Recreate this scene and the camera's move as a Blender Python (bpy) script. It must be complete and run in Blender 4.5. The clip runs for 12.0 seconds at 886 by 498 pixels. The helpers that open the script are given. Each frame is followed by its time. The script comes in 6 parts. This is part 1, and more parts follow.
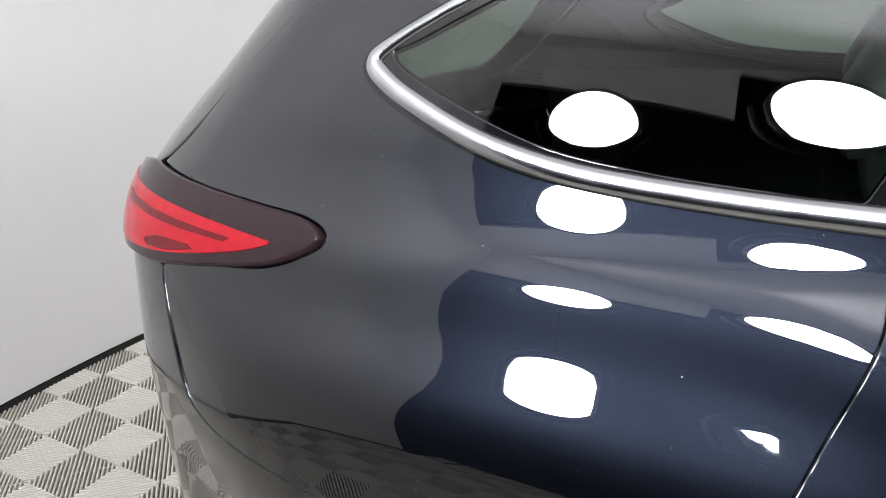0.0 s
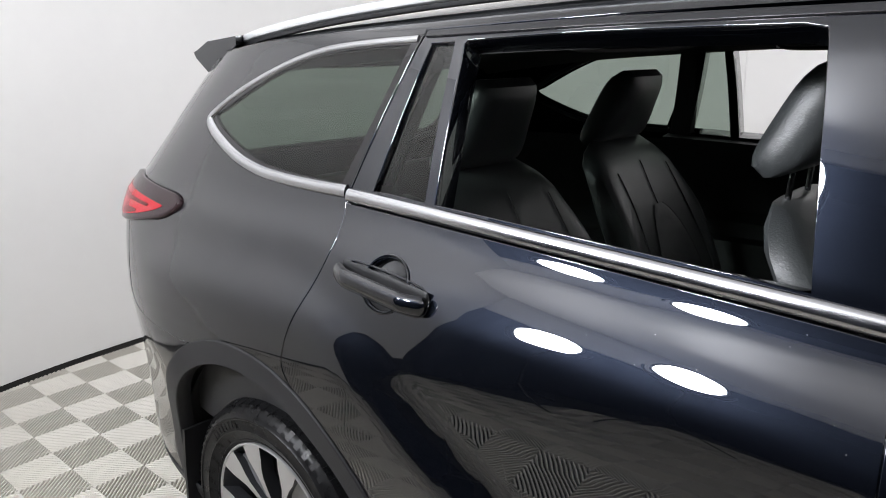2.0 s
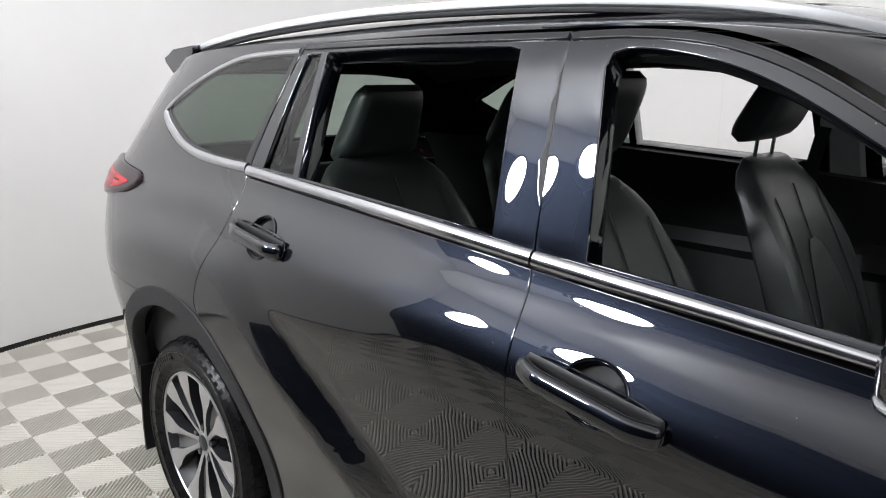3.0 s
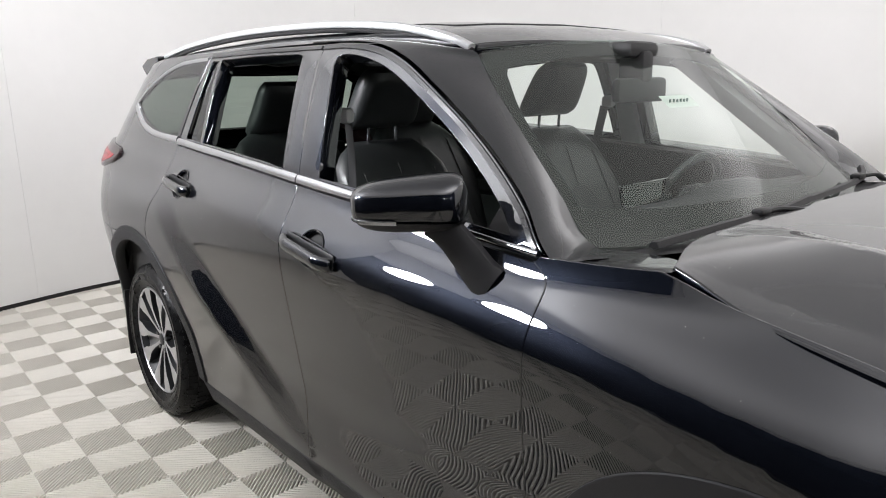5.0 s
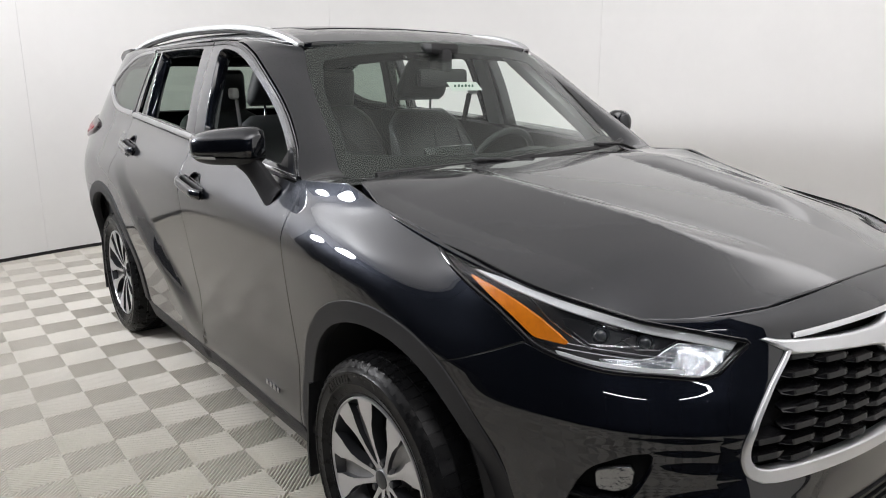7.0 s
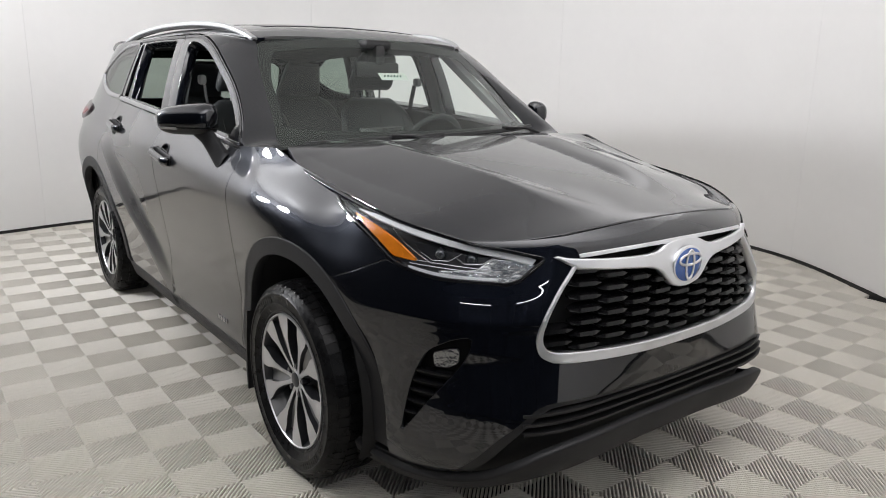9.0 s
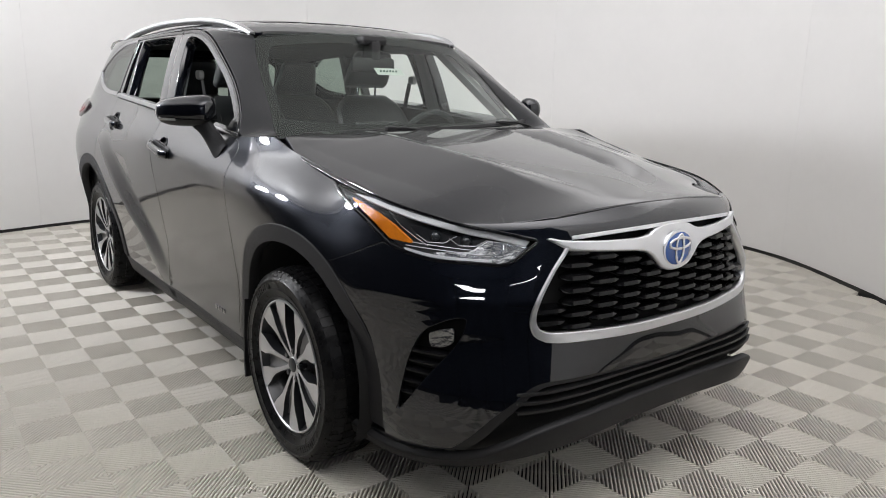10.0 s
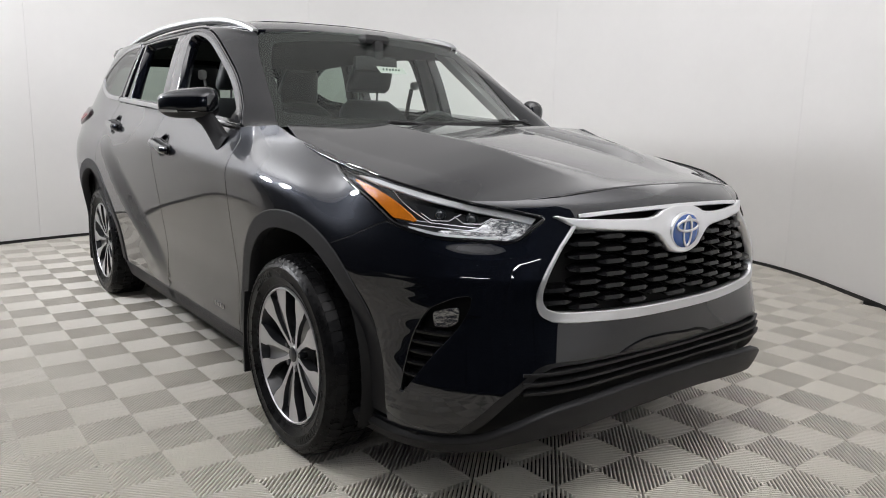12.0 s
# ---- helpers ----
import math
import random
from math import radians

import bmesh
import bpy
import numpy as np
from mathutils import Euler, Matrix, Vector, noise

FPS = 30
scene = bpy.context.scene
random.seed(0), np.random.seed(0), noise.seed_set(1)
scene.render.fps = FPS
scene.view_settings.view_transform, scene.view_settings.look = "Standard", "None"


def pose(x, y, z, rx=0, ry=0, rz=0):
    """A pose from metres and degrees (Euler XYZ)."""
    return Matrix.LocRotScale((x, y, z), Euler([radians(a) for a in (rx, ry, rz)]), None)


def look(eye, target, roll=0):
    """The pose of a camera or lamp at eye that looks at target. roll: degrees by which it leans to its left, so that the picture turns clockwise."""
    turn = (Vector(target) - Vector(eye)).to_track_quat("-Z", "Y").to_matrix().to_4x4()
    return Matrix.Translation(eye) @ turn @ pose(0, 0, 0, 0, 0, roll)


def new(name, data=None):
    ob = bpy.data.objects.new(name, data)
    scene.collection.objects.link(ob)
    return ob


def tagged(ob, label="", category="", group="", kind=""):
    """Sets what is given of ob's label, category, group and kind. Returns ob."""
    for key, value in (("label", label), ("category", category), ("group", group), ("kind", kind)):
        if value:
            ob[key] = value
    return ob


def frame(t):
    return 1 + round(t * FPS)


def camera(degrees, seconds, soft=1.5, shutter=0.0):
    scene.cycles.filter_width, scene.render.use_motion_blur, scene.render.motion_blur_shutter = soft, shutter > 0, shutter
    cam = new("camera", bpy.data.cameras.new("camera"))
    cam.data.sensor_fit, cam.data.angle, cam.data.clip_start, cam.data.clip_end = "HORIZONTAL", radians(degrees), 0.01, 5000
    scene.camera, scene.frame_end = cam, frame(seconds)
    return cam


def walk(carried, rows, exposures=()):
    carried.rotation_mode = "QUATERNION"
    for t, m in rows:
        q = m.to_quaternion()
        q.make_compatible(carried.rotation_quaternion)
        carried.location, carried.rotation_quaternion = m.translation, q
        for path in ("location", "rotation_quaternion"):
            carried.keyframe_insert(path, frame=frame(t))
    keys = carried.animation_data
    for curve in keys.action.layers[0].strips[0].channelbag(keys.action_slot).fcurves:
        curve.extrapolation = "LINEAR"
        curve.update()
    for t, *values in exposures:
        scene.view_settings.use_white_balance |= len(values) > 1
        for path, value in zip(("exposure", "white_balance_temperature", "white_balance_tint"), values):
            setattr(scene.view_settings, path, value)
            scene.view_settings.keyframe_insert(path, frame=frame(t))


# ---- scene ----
from mathutils.geometry import delaunay_2d_cdt

cam = camera(62.9, 12.0, 1.0)
PATH = [
    (0, (-1.204, -1.586, 1.505), (-2.116, 0.061, 0.828), -1.7),
    (0.5, (-0.914, -1.696, 1.53), (-1.949, -0.098, 0.918), -2.0),
    (1, (-0.609, -1.713, 1.521), (-1.742, -0.164, 0.96), -2.2),
    (1.5, (-0.282, -1.746, 1.532), (-1.499, -0.248, 1.01), -1.7),
    (2, (0.054, -1.84, 1.553), (-1.235, -0.395, 1.052), -1.3),
    (2.5, (0.369, -1.836, 1.542), (-0.977, -0.438, 1.06), -0.5),
    (3, (0.695, -1.838, 1.538), (-0.694, -0.476, 1.071), 0.2),
    (3.2, (0.833, -1.872, 1.533), (-0.567, -0.521, 1.068), 0.4),
    (4.8, (1.744, -1.899, 1.513), (0.265, -0.636, 1.048), -0.9),
    (5, (1.867, -1.922, 1.512), (0.378, -0.669, 1.052), -1.0),
    (5.5, (2.144, -1.923, 1.501), (0.64, -0.685, 1.046), -1.0),
    (6, (2.459, -1.848, 1.491), (0.935, -0.634, 1.039), -0.8),
    (6.5, (2.75, -1.852, 1.477), (1.211, -0.66, 1.018), -0.4),
    (7, (3.013, -1.867, 1.474), (1.461, -0.694, 1.009), -0.1),
    (7.5, (3.272, -1.822, 1.471), (1.713, -0.662, 1.0), 0.2),
    (9.3, (3.732, -1.959, 1.419), (2.177, -0.787, 0.963), 1.2),
    (9.5, (3.743, -1.966, 1.409), (2.19, -0.791, 0.957), 1.2),
    (10, (3.752, -1.979, 1.365), (2.2, -0.794, 0.928), 1.2),
    (10.5, (3.753, -1.981, 1.328), (2.203, -0.788, 0.91), 1.2),
    (11, (3.75, -1.984, 1.287), (2.198, -0.787, 0.891), 1.2),
    (11.5, (3.743, -1.985, 1.246), (2.187, -0.786, 0.871), 1.2),
    (12, (3.74, -1.986, 1.208), (2.176, -0.791, 0.851), 1.3),
]
EXPOSURES = [(0.0, 1.26, 6340, 12.5), (3.0, 1.30, 6380, 12), (5.0, 1.32, 6470, 12.5), (7.5, 1.24, 6500, 12), (9.5, 1.14, 6470, 12), (12.0, 1.12, 6470, 12)]

walk(cam, [(t, look(eye, target, roll)) for t, eye, target, roll in PATH], EXPOSURES)

# ---- world: a faint grey, the booth is lit by its lamps and the ceiling's added glow
world = bpy.data.worlds.new("world")
world.use_nodes = True
world.node_tree.nodes["Background"].inputs[0].default_value = (0.05, 0.05, 0.055, 1)
world.node_tree.nodes["Background"].inputs[1].default_value = 0.3
scene.world = world


# ---- materials
def material(name, color, rough=0.5, metal=0.0, coat=0.0, coat_rough=0.03, coat_ior=1.5, spec=0.5, vary=0.0, scale=8.0, bump_h=0.0, bump_scale=60.0, rough_vary=0.0, trans=0.0, ior=1.5, emit=None, strength=0.0, island=0.0):
    m = bpy.data.materials.new(name)
    m.use_nodes = True
    nt = m.node_tree
    b = nt.nodes["Principled BSDF"]
    b.inputs["Base Color"].default_value = (*color, 1)
    b.inputs["Roughness"].default_value = rough
    b.inputs["Metallic"].default_value = metal
    b.inputs["Coat Weight"].default_value = coat
    b.inputs["Coat Roughness"].default_value = coat_rough
    b.inputs["Coat IOR"].default_value = coat_ior
    b.inputs["Specular IOR Level"].default_value = spec
    b.inputs["Transmission Weight"].default_value = trans
    b.inputs["IOR"].default_value = ior
    if emit:
        b.inputs["Emission Color"].default_value = (*emit, 1)
        b.inputs["Emission Strength"].default_value = strength
    tc = nt.nodes.new("ShaderNodeTexCoord")
    if vary or rough_vary:
        n1, n2 = nt.nodes.new("ShaderNodeTexNoise"), nt.nodes.new("ShaderNodeTexNoise")
        n1.inputs["Scale"].default_value, n2.inputs["Scale"].default_value = scale, scale * 9
        n1.inputs["Detail"].default_value = n2.inputs["Detail"].default_value = 5
        mix = nt.nodes.new("ShaderNodeMath")
        mix.operation = "MULTIPLY_ADD"
        mix.inputs[1].default_value = 0.4
        nt.links.new(tc.outputs["Object"], n1.inputs["Vector"])
        nt.links.new(tc.outputs["Object"], n2.inputs["Vector"])
        nt.links.new(n2.outputs["Fac"], mix.inputs[0])
        nt.links.new(n1.outputs["Fac"], mix.inputs[2])
        if vary:
            ramp = nt.nodes.new("ShaderNodeMapRange")
            ramp.inputs[1].default_value, ramp.inputs[2].default_value = 0.35, 1.05
            ramp.inputs[3].default_value, ramp.inputs[4].default_value = 1 - vary, 1 + vary
            mul = nt.nodes.new("ShaderNodeMix")
            mul.data_type, mul.blend_type = "RGBA", "MULTIPLY"
            mul.inputs[0].default_value = 1
            mul.inputs[6].default_value = (*color, 1)
            nt.links.new(mix.outputs[0], ramp.inputs[0])
            if island:
                info = nt.nodes.new("ShaderNodeObjectInfo")
                r2 = nt.nodes.new("ShaderNodeMapRange")
                r2.inputs[3].default_value, r2.inputs[4].default_value = 1 - island, 1 + island
                m2 = nt.nodes.new("ShaderNodeMath")
                m2.operation = "MULTIPLY"
                nt.links.new(info.outputs["Random"], r2.inputs[0])
                nt.links.new(ramp.outputs[0], m2.inputs[0])
                nt.links.new(r2.outputs[0], m2.inputs[1])
                nt.links.new(m2.outputs[0], mul.inputs[7])
            else:
                nt.links.new(ramp.outputs[0], mul.inputs[7])
            nt.links.new(mul.outputs[2], b.inputs["Base Color"])
        if rough_vary:
            rr = nt.nodes.new("ShaderNodeMapRange")
            rr.inputs[1].default_value, rr.inputs[2].default_value = 0.4, 1.0
            rr.inputs[3].default_value, rr.inputs[4].default_value = max(rough - rough_vary, 0.0), rough + rough_vary
            nt.links.new(mix.outputs[0], rr.inputs[0])
            nt.links.new(rr.outputs[0], b.inputs["Roughness"])
    if bump_h:
        n3, bp = nt.nodes.new("ShaderNodeTexNoise"), nt.nodes.new("ShaderNodeBump")
        n3.inputs["Scale"].default_value, n3.inputs["Detail"].default_value = bump_scale, 4
        bp.inputs["Strength"].default_value, bp.inputs["Distance"].default_value = 1.0, bump_h
        nt.links.new(tc.outputs["Object"], n3.inputs["Vector"])
        nt.links.new(n3.outputs["Fac"], bp.inputs["Height"])
        nt.links.new(bp.outputs[0], b.inputs["Normal"])
    return m


PAINT = material("black_paint", (0.0044, 0.0058, 0.0098), 0.37, 0.85, 1.0, 0.012, 1.65, 0.10, vary=0.2, scale=900)


def dust_specks(m, scale=55.0, size=0.045, keep=0.72):
    """Strews tiny grey dust grains over a paint."""
    nt = m.node_tree
    b = next(n for n in nt.nodes if n.type == "BSDF_PRINCIPLED")
    tc, vor, sep = nt.nodes.new("ShaderNodeTexCoord"), nt.nodes.new("ShaderNodeTexVoronoi"), nt.nodes.new("ShaderNodeSeparateColor")
    vor.inputs["Scale"].default_value = scale
    near, some, both_ = nt.nodes.new("ShaderNodeMath"), nt.nodes.new("ShaderNodeMath"), nt.nodes.new("ShaderNodeMath")
    near.operation, some.operation, both_.operation = "LESS_THAN", "GREATER_THAN", "MULTIPLY"
    near.inputs[1].default_value, some.inputs[1].default_value = size, keep
    mix = nt.nodes.new("ShaderNodeMix")
    mix.data_type = "RGBA"
    mix.inputs[7].default_value = (0.22, 0.22, 0.21, 1)
    old = b.inputs["Base Color"].links[0].from_socket
    nt.links.new(tc.outputs["Object"], vor.inputs["Vector"])
    nt.links.new(vor.outputs["Distance"], near.inputs[0])
    nt.links.new(vor.outputs["Color"], sep.inputs[0])
    nt.links.new(sep.outputs[0], some.inputs[0])
    nt.links.new(near.outputs[0], both_.inputs[0])
    nt.links.new(some.outputs[0], both_.inputs[1])
    nt.links.new(both_.outputs[0], mix.inputs[0])
    nt.links.new(old, mix.inputs[6])
    nt.links.new(mix.outputs[2], b.inputs["Base Color"])


dust_specks(PAINT)
GLOSS = material("gloss_black_trim", (0.006, 0.006, 0.007), 0.035, spec=0.5, vary=0.2, scale=40, rough_vary=0.01)
CLAD = material("grey_black_cladding", (0.016, 0.016, 0.0175), 0.50, spec=0.28, vary=0.12, scale=25, bump_h=0.0004, bump_scale=700)
PLASTIC = material("matt_black_plastic", (0.011, 0.011, 0.012), 0.45, spec=0.35, vary=0.2, scale=30, bump_h=0.0003, bump_scale=500)
DARK = material("dark_inner_metal", (0.006, 0.006, 0.006), 0.8, vary=0.3, scale=12)
RUBBER = material("tyre_rubber", (0.0060, 0.0060, 0.0065), 0.30, spec=0.14, vary=0.25, scale=30, rough_vary=0.10, bump_h=0.0003, bump_scale=300)
CHROME = material("bright_chrome", (0.46, 0.465, 0.48), 0.17, 1.0, rough_vary=0.04, scale=20)
SATIN = material("satin_silver", (0.74, 0.75, 0.77), 0.36, 1.0, rough_vary=0.05, scale=30)
DARKSATIN = material("dark_satin_trim", (0.020, 0.020, 0.022), 0.24, 0.2, rough_vary=0.04, scale=30)
RAIL = material("silver_rail_paint", (0.62, 0.63, 0.64), 0.35, 0.6, rough_vary=0.05, scale=20)
MACHINED = material("machined_aluminium", (0.60, 0.60, 0.615), 0.34, 0.9, rough_vary=0.06, scale=60)
RIM_DARK = material("dark_grey_rim_paint", (0.026, 0.027, 0.030), 0.30, 0.2, coat=0.3, vary=0.1, scale=30)
LEATHER = material("black_leather", (0.046, 0.050, 0.051), 0.34, vary=0.15, scale=14, rough_vary=0.05, bump_h=0.0008, bump_scale=260)
POCKET = material("grey_spoke_channel", (0.27, 0.273, 0.28), 0.32, 0.7, vary=0.15, scale=25)
LEATHER2 = material("perforated_leather", (0.040, 0.043, 0.044), 0.50, vary=0.2, scale=200, bump_h=0.0008, bump_scale=500)
THREAD = material("grey_seam", (0.05, 0.05, 0.05), 0.7)
CABIN = material("dark_cabin_plastic", (0.016, 0.016, 0.017), 0.55, vary=0.15, scale=20, bump_h=0.0003, bump_scale=400)
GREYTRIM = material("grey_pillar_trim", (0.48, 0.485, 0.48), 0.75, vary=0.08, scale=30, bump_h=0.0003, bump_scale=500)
LINER = material("dark_headliner", (0.022, 0.022, 0.023), 0.9, vary=0.1, scale=80)
WALL = material("white_wall_panel", (0.86, 0.85, 0.835), 0.55, vary=0.025, scale=1.3, rough_vary=0.08, bump_h=0.0008, bump_scale=9)
SEAM = material("grey_panel_seam", (0.70, 0.69, 0.67), 0.7, vary=0.1)
BASE = material("black_rubber_base", (0.012, 0.012, 0.012), 0.5, vary=0.2, scale=10)
TILE = material("greige_floor_tile", (0.592, 0.563, 0.504), 0.42, vary=0.07, scale=5, rough_vary=0.1, bump_h=0.0004, bump_scale=200, island=0.03)
HALLFLOOR = material("dark_hall_carpet", (0.012, 0.012, 0.013), 0.85, vary=0.3, scale=5)
SUBFLOOR = material("dark_subfloor", (0.004, 0.004, 0.004), 0.9, vary=0.3, scale=6)
BLACKCLOTH = material("black_drape", (0.008, 0.011, 0.022), 0.9, vary=0.3, scale=4)
AMBER = material("amber_reflector", (0.66, 0.19, 0.010), 0.18, coat=0.6, vary=0.18, scale=60, bump_h=0.001, bump_scale=220)
RED = material("red_tail_lens", (0.33, 0.004, 0.012), 0.20, spec=0.15, coat=0.25, vary=0.2, scale=40)
REDDARK = material("deep_red_tail_lens", (0.10, 0.002, 0.005), 0.25, spec=0.15, coat=0.25, vary=0.2, scale=40)
SMOKE = material("smoked_lens", (0.020, 0.010, 0.012), 0.16, spec=0.12, coat=0.3)
LAMPFACE = material("lamp_face", (0.9, 0.9, 0.9), 0.5, emit=(0.95, 0.975, 1.0), strength=70.0)
TUBEFACE = material("tube_face", (0.9, 0.9, 0.9), 0.5, emit=(0.97, 0.985, 1.0), strength=14.0)
CEILING = material("ceiling_fill_glow", (0.32, 0.32, 0.316), 0.8, vary=0.03, scale=2, emit=(1.0, 0.99, 0.985), strength=0.20)
BLADES = material("grille_black", (0.0035, 0.0035, 0.004), 0.22, spec=0.32, vary=0.2, scale=40)
FACET = material("faceted_lamp_glass", (0.24, 0.243, 0.25), 0.10, 0.9, bump_h=0.006, bump_scale=38)
LAMPHOUSE = material("grey_lamp_housing", (0.10, 0.102, 0.105), 0.22, 0.3, vary=0.15, scale=40)
BLUE = material("blue_badge", (0.02, 0.09, 0.35), 0.15, coat=1.0, vary=0.1)
PAPER = material("white_paper", (0.75, 0.78, 0.74), 0.8, vary=0.04)
INK = material("dark_ink", (0.05, 0.12, 0.09), 0.8)
MIRROR = material("mirror_silver", (0.9, 0.9, 0.92), 0.01, 1.0)
FROST = material("frosted_clear_plastic", (0.70, 0.71, 0.72), 0.22, 0.10, coat=0.3, vary=0.06, scale=60)
LENSBALL = material("projector_glass", (0.05, 0.055, 0.06), 0.03, 0.3, coat=1.0)
REFLECTOR = material("lamp_reflector_chrome", (0.72, 0.73, 0.74), 0.20, 1.0, bump_h=0.004, bump_scale=28)


def add_fill_glow(m, bands):
    """Adds fill light to a ceiling as soft glowing bands of (middle x, half length, middle y, half width, strength)."""
    nt = m.node_tree
    b = nt.nodes["Principled BSDF"]
    tc, sep = nt.nodes.new("ShaderNodeTexCoord"), nt.nodes.new("ShaderNodeSeparateXYZ")
    nt.links.new(tc.outputs["Object"], sep.inputs[0])

    def node(op, a, c, d=None):
        n = nt.nodes.new("ShaderNodeMath")
        n.operation = op
        for k, v in enumerate((a, c, d)):
            if v is None:
                continue
            if isinstance(v, (int, float)):
                n.inputs[k].default_value = v
            else:
                nt.links.new(v, n.inputs[k])
        return n.outputs[0]

    total = b.inputs["Emission Strength"].default_value
    for cx, hx, cy, hy, strength in bands:
        level = strength
        for out, c, h in ((sep.outputs[0], cx, hx), (sep.outputs[1], cy, hy)):
            t = node("DIVIDE", node("SUBTRACT", out, c), h)
            level = node("MULTIPLY", level, node("POWER", 2.718, node("MULTIPLY", node("MULTIPLY", t, t), -1.0)))
        total = node("ADD", total, level)
    nt.links.new(total, b.inputs["Emission Strength"])


# no tubes up there: the bands are added to brighten walls, floor and car
add_fill_glow(CEILING, [(-1.0, 3.2, -2.7, 0.75, 0.55), (2.9, 0.8, -0.8, 1.8, 2.2), (-2.8, 0.5, -1.4, 1.6, 0.5), (1.5, 2.2, 3.4, 0.8, 0.7)])


def glass_material(name, tint, rough=0.0, mix=1.5, haze=0.0):
    """Thin glass: a tinted see-through layer with a mirror-like gloss on top. haze: share of a pale veil."""
    m = bpy.data.materials.new(name)
    m.use_nodes = True
    nt = m.node_tree
    nt.nodes.clear()
    out, a, g, mx, fr = (nt.nodes.new("ShaderNode" + k) for k in ("OutputMaterial", "BsdfTransparent", "BsdfGlossy", "MixShader", "LayerWeight"))
    a.inputs[0].default_value = (*tint, 1)
    g.inputs["Roughness"].default_value = rough
    fr.inputs[0].default_value = 0.5
    f0 = ((mix - 1) / (mix + 1)) ** 2
    power, gloss = nt.nodes.new("ShaderNodeMath"), nt.nodes.new("ShaderNodeMath")
    power.operation, gloss.operation = "POWER", "MULTIPLY_ADD"
    power.inputs[1].default_value = 5.0
    gloss.inputs[1].default_value, gloss.inputs[2].default_value = 1 - f0, f0
    nt.links.new(fr.outputs["Facing"], power.inputs[0])
    nt.links.new(power.outputs[0], gloss.inputs[0])
    nt.links.new(gloss.outputs[0], mx.inputs[0])
    nt.links.new(a.outputs[0], mx.inputs[1])
    nt.links.new(g.outputs[0], mx.inputs[2])
    # pale green-white veil, painted in place of brighter reflections on the glass
    if haze:
        film, d = nt.nodes.new("ShaderNodeMixShader"), nt.nodes.new("ShaderNodeBsdfDiffuse")
        d.inputs[0].default_value = (0.72, 0.80, 0.75, 1)
        noise, span = nt.nodes.new("ShaderNodeTexNoise"), nt.nodes.new("ShaderNodeMapRange")
        noise.inputs["Scale"].default_value = 6.0
        span.inputs[3].default_value, span.inputs[4].default_value = haze * 0.6, haze * 1.4
        nt.links.new(noise.outputs["Fac"], span.inputs[0])
        nt.links.new(span.outputs[0], film.inputs[0])
        nt.links.new(mx.outputs[0], film.inputs[1])
        nt.links.new(d.outputs[0], film.inputs[2])
        nt.links.new(film.outputs[0], out.inputs[0])
    else:
        nt.links.new(mx.outputs[0], out.inputs[0])
    return m


CLEAR = glass_material("windscreen_glass", (0.88, 0.955, 0.91), mix=1.6, haze=0.022)
PRIVACY = glass_material("privacy_glass", (0.33, 0.39, 0.345), mix=1.58)
LENS = glass_material("clear_lamp_lens", (0.93, 0.94, 0.95))


# ---- mesh helpers
def part(name, bm, mat, parent, label="", flat=False):
    """Links a bmesh as one mesh object under a thing or a part."""
    me = bpy.data.meshes.new(name)
    if isinstance(bm, bmesh.types.BMesh):
        bmesh.ops.recalc_face_normals(bm, faces=bm.faces)
        bm.to_mesh(me)
        bm.free()
        me.polygons.foreach_set("use_smooth", [not flat] * len(me.polygons))
        if not flat:
            me.set_sharp_from_angle(angle=radians(35))
    else:
        me = bm
    me.materials.append(mat)
    ob = new(name, me)
    ob.parent = parent
    if label:
        ob["label"] = label
    return ob


def thing(name, label, category, group="", at=(0, 0, 0), kind=""):
    ob = new(name)
    ob.empty_display_size = 0.1
    ob.location = at
    return tagged(ob, label, category, group, kind)


def path(points, n=6):
    """A smooth open curve through the points (Catmull-Rom, centripetal enough for even knots)."""
    p = [Vector(q) for q in points]
    if len(p) == 2:
        return [p[0].lerp(p[1], i / n) for i in range(n)] + [p[1]]
    out = []
    for i in range(len(p) - 1):
        a = p[i - 1] if i else p[0] * 2 - p[1]
        d = p[i + 2] if i + 2 < len(p) else p[-1] * 2 - p[-2]
        b, c = p[i], p[i + 1]
        for k in range(n):
            t = k / n
            out.append(0.5 * (2 * b + (c - a) * t + (2 * a - 5 * b + 4 * c - d) * t * t + (3 * b - a - 3 * c + d) * t ** 3))
    return out + [p[-1]]


def loop(*runs):
    """One closed outline from several open curves, corners kept between them."""
    out = []
    for run in runs:
        for q in run:
            if not out or (out[-1] - q).length > 1e-4:
                out.append(q)
    if (out[0] - out[-1]).length < 1e-4:
        out.pop()
    return out


def within_loop(q, ring):
    odd = False
    for a, b in zip(ring, ring[1:] + ring[:1]):
        if (a[1] > q[1]) != (b[1] > q[1]) and q[0] < (b[0] - a[0]) * (q[1] - a[1]) / (b[1] - a[1]) + a[0]:
            odd = not odd
    return odd


def near_edge(q, ring, sx, sy):
    for a, b in zip(ring, ring[1:] + ring[:1]):
        ax, ay, bx, by = (a[0] - q[0]) / sx, (a[1] - q[1]) / sy, (b[0] - q[0]) / sx, (b[1] - q[1]) / sy
        dx, dy = bx - ax, by - ay
        t = min(max(-(ax * dx + ay * dy) / (dx * dx + dy * dy + 1e-12), 0), 1)
        if (ax + t * dx) ** 2 + (ay + t * dy) ** 2 < 0.16:
            return True
    return False


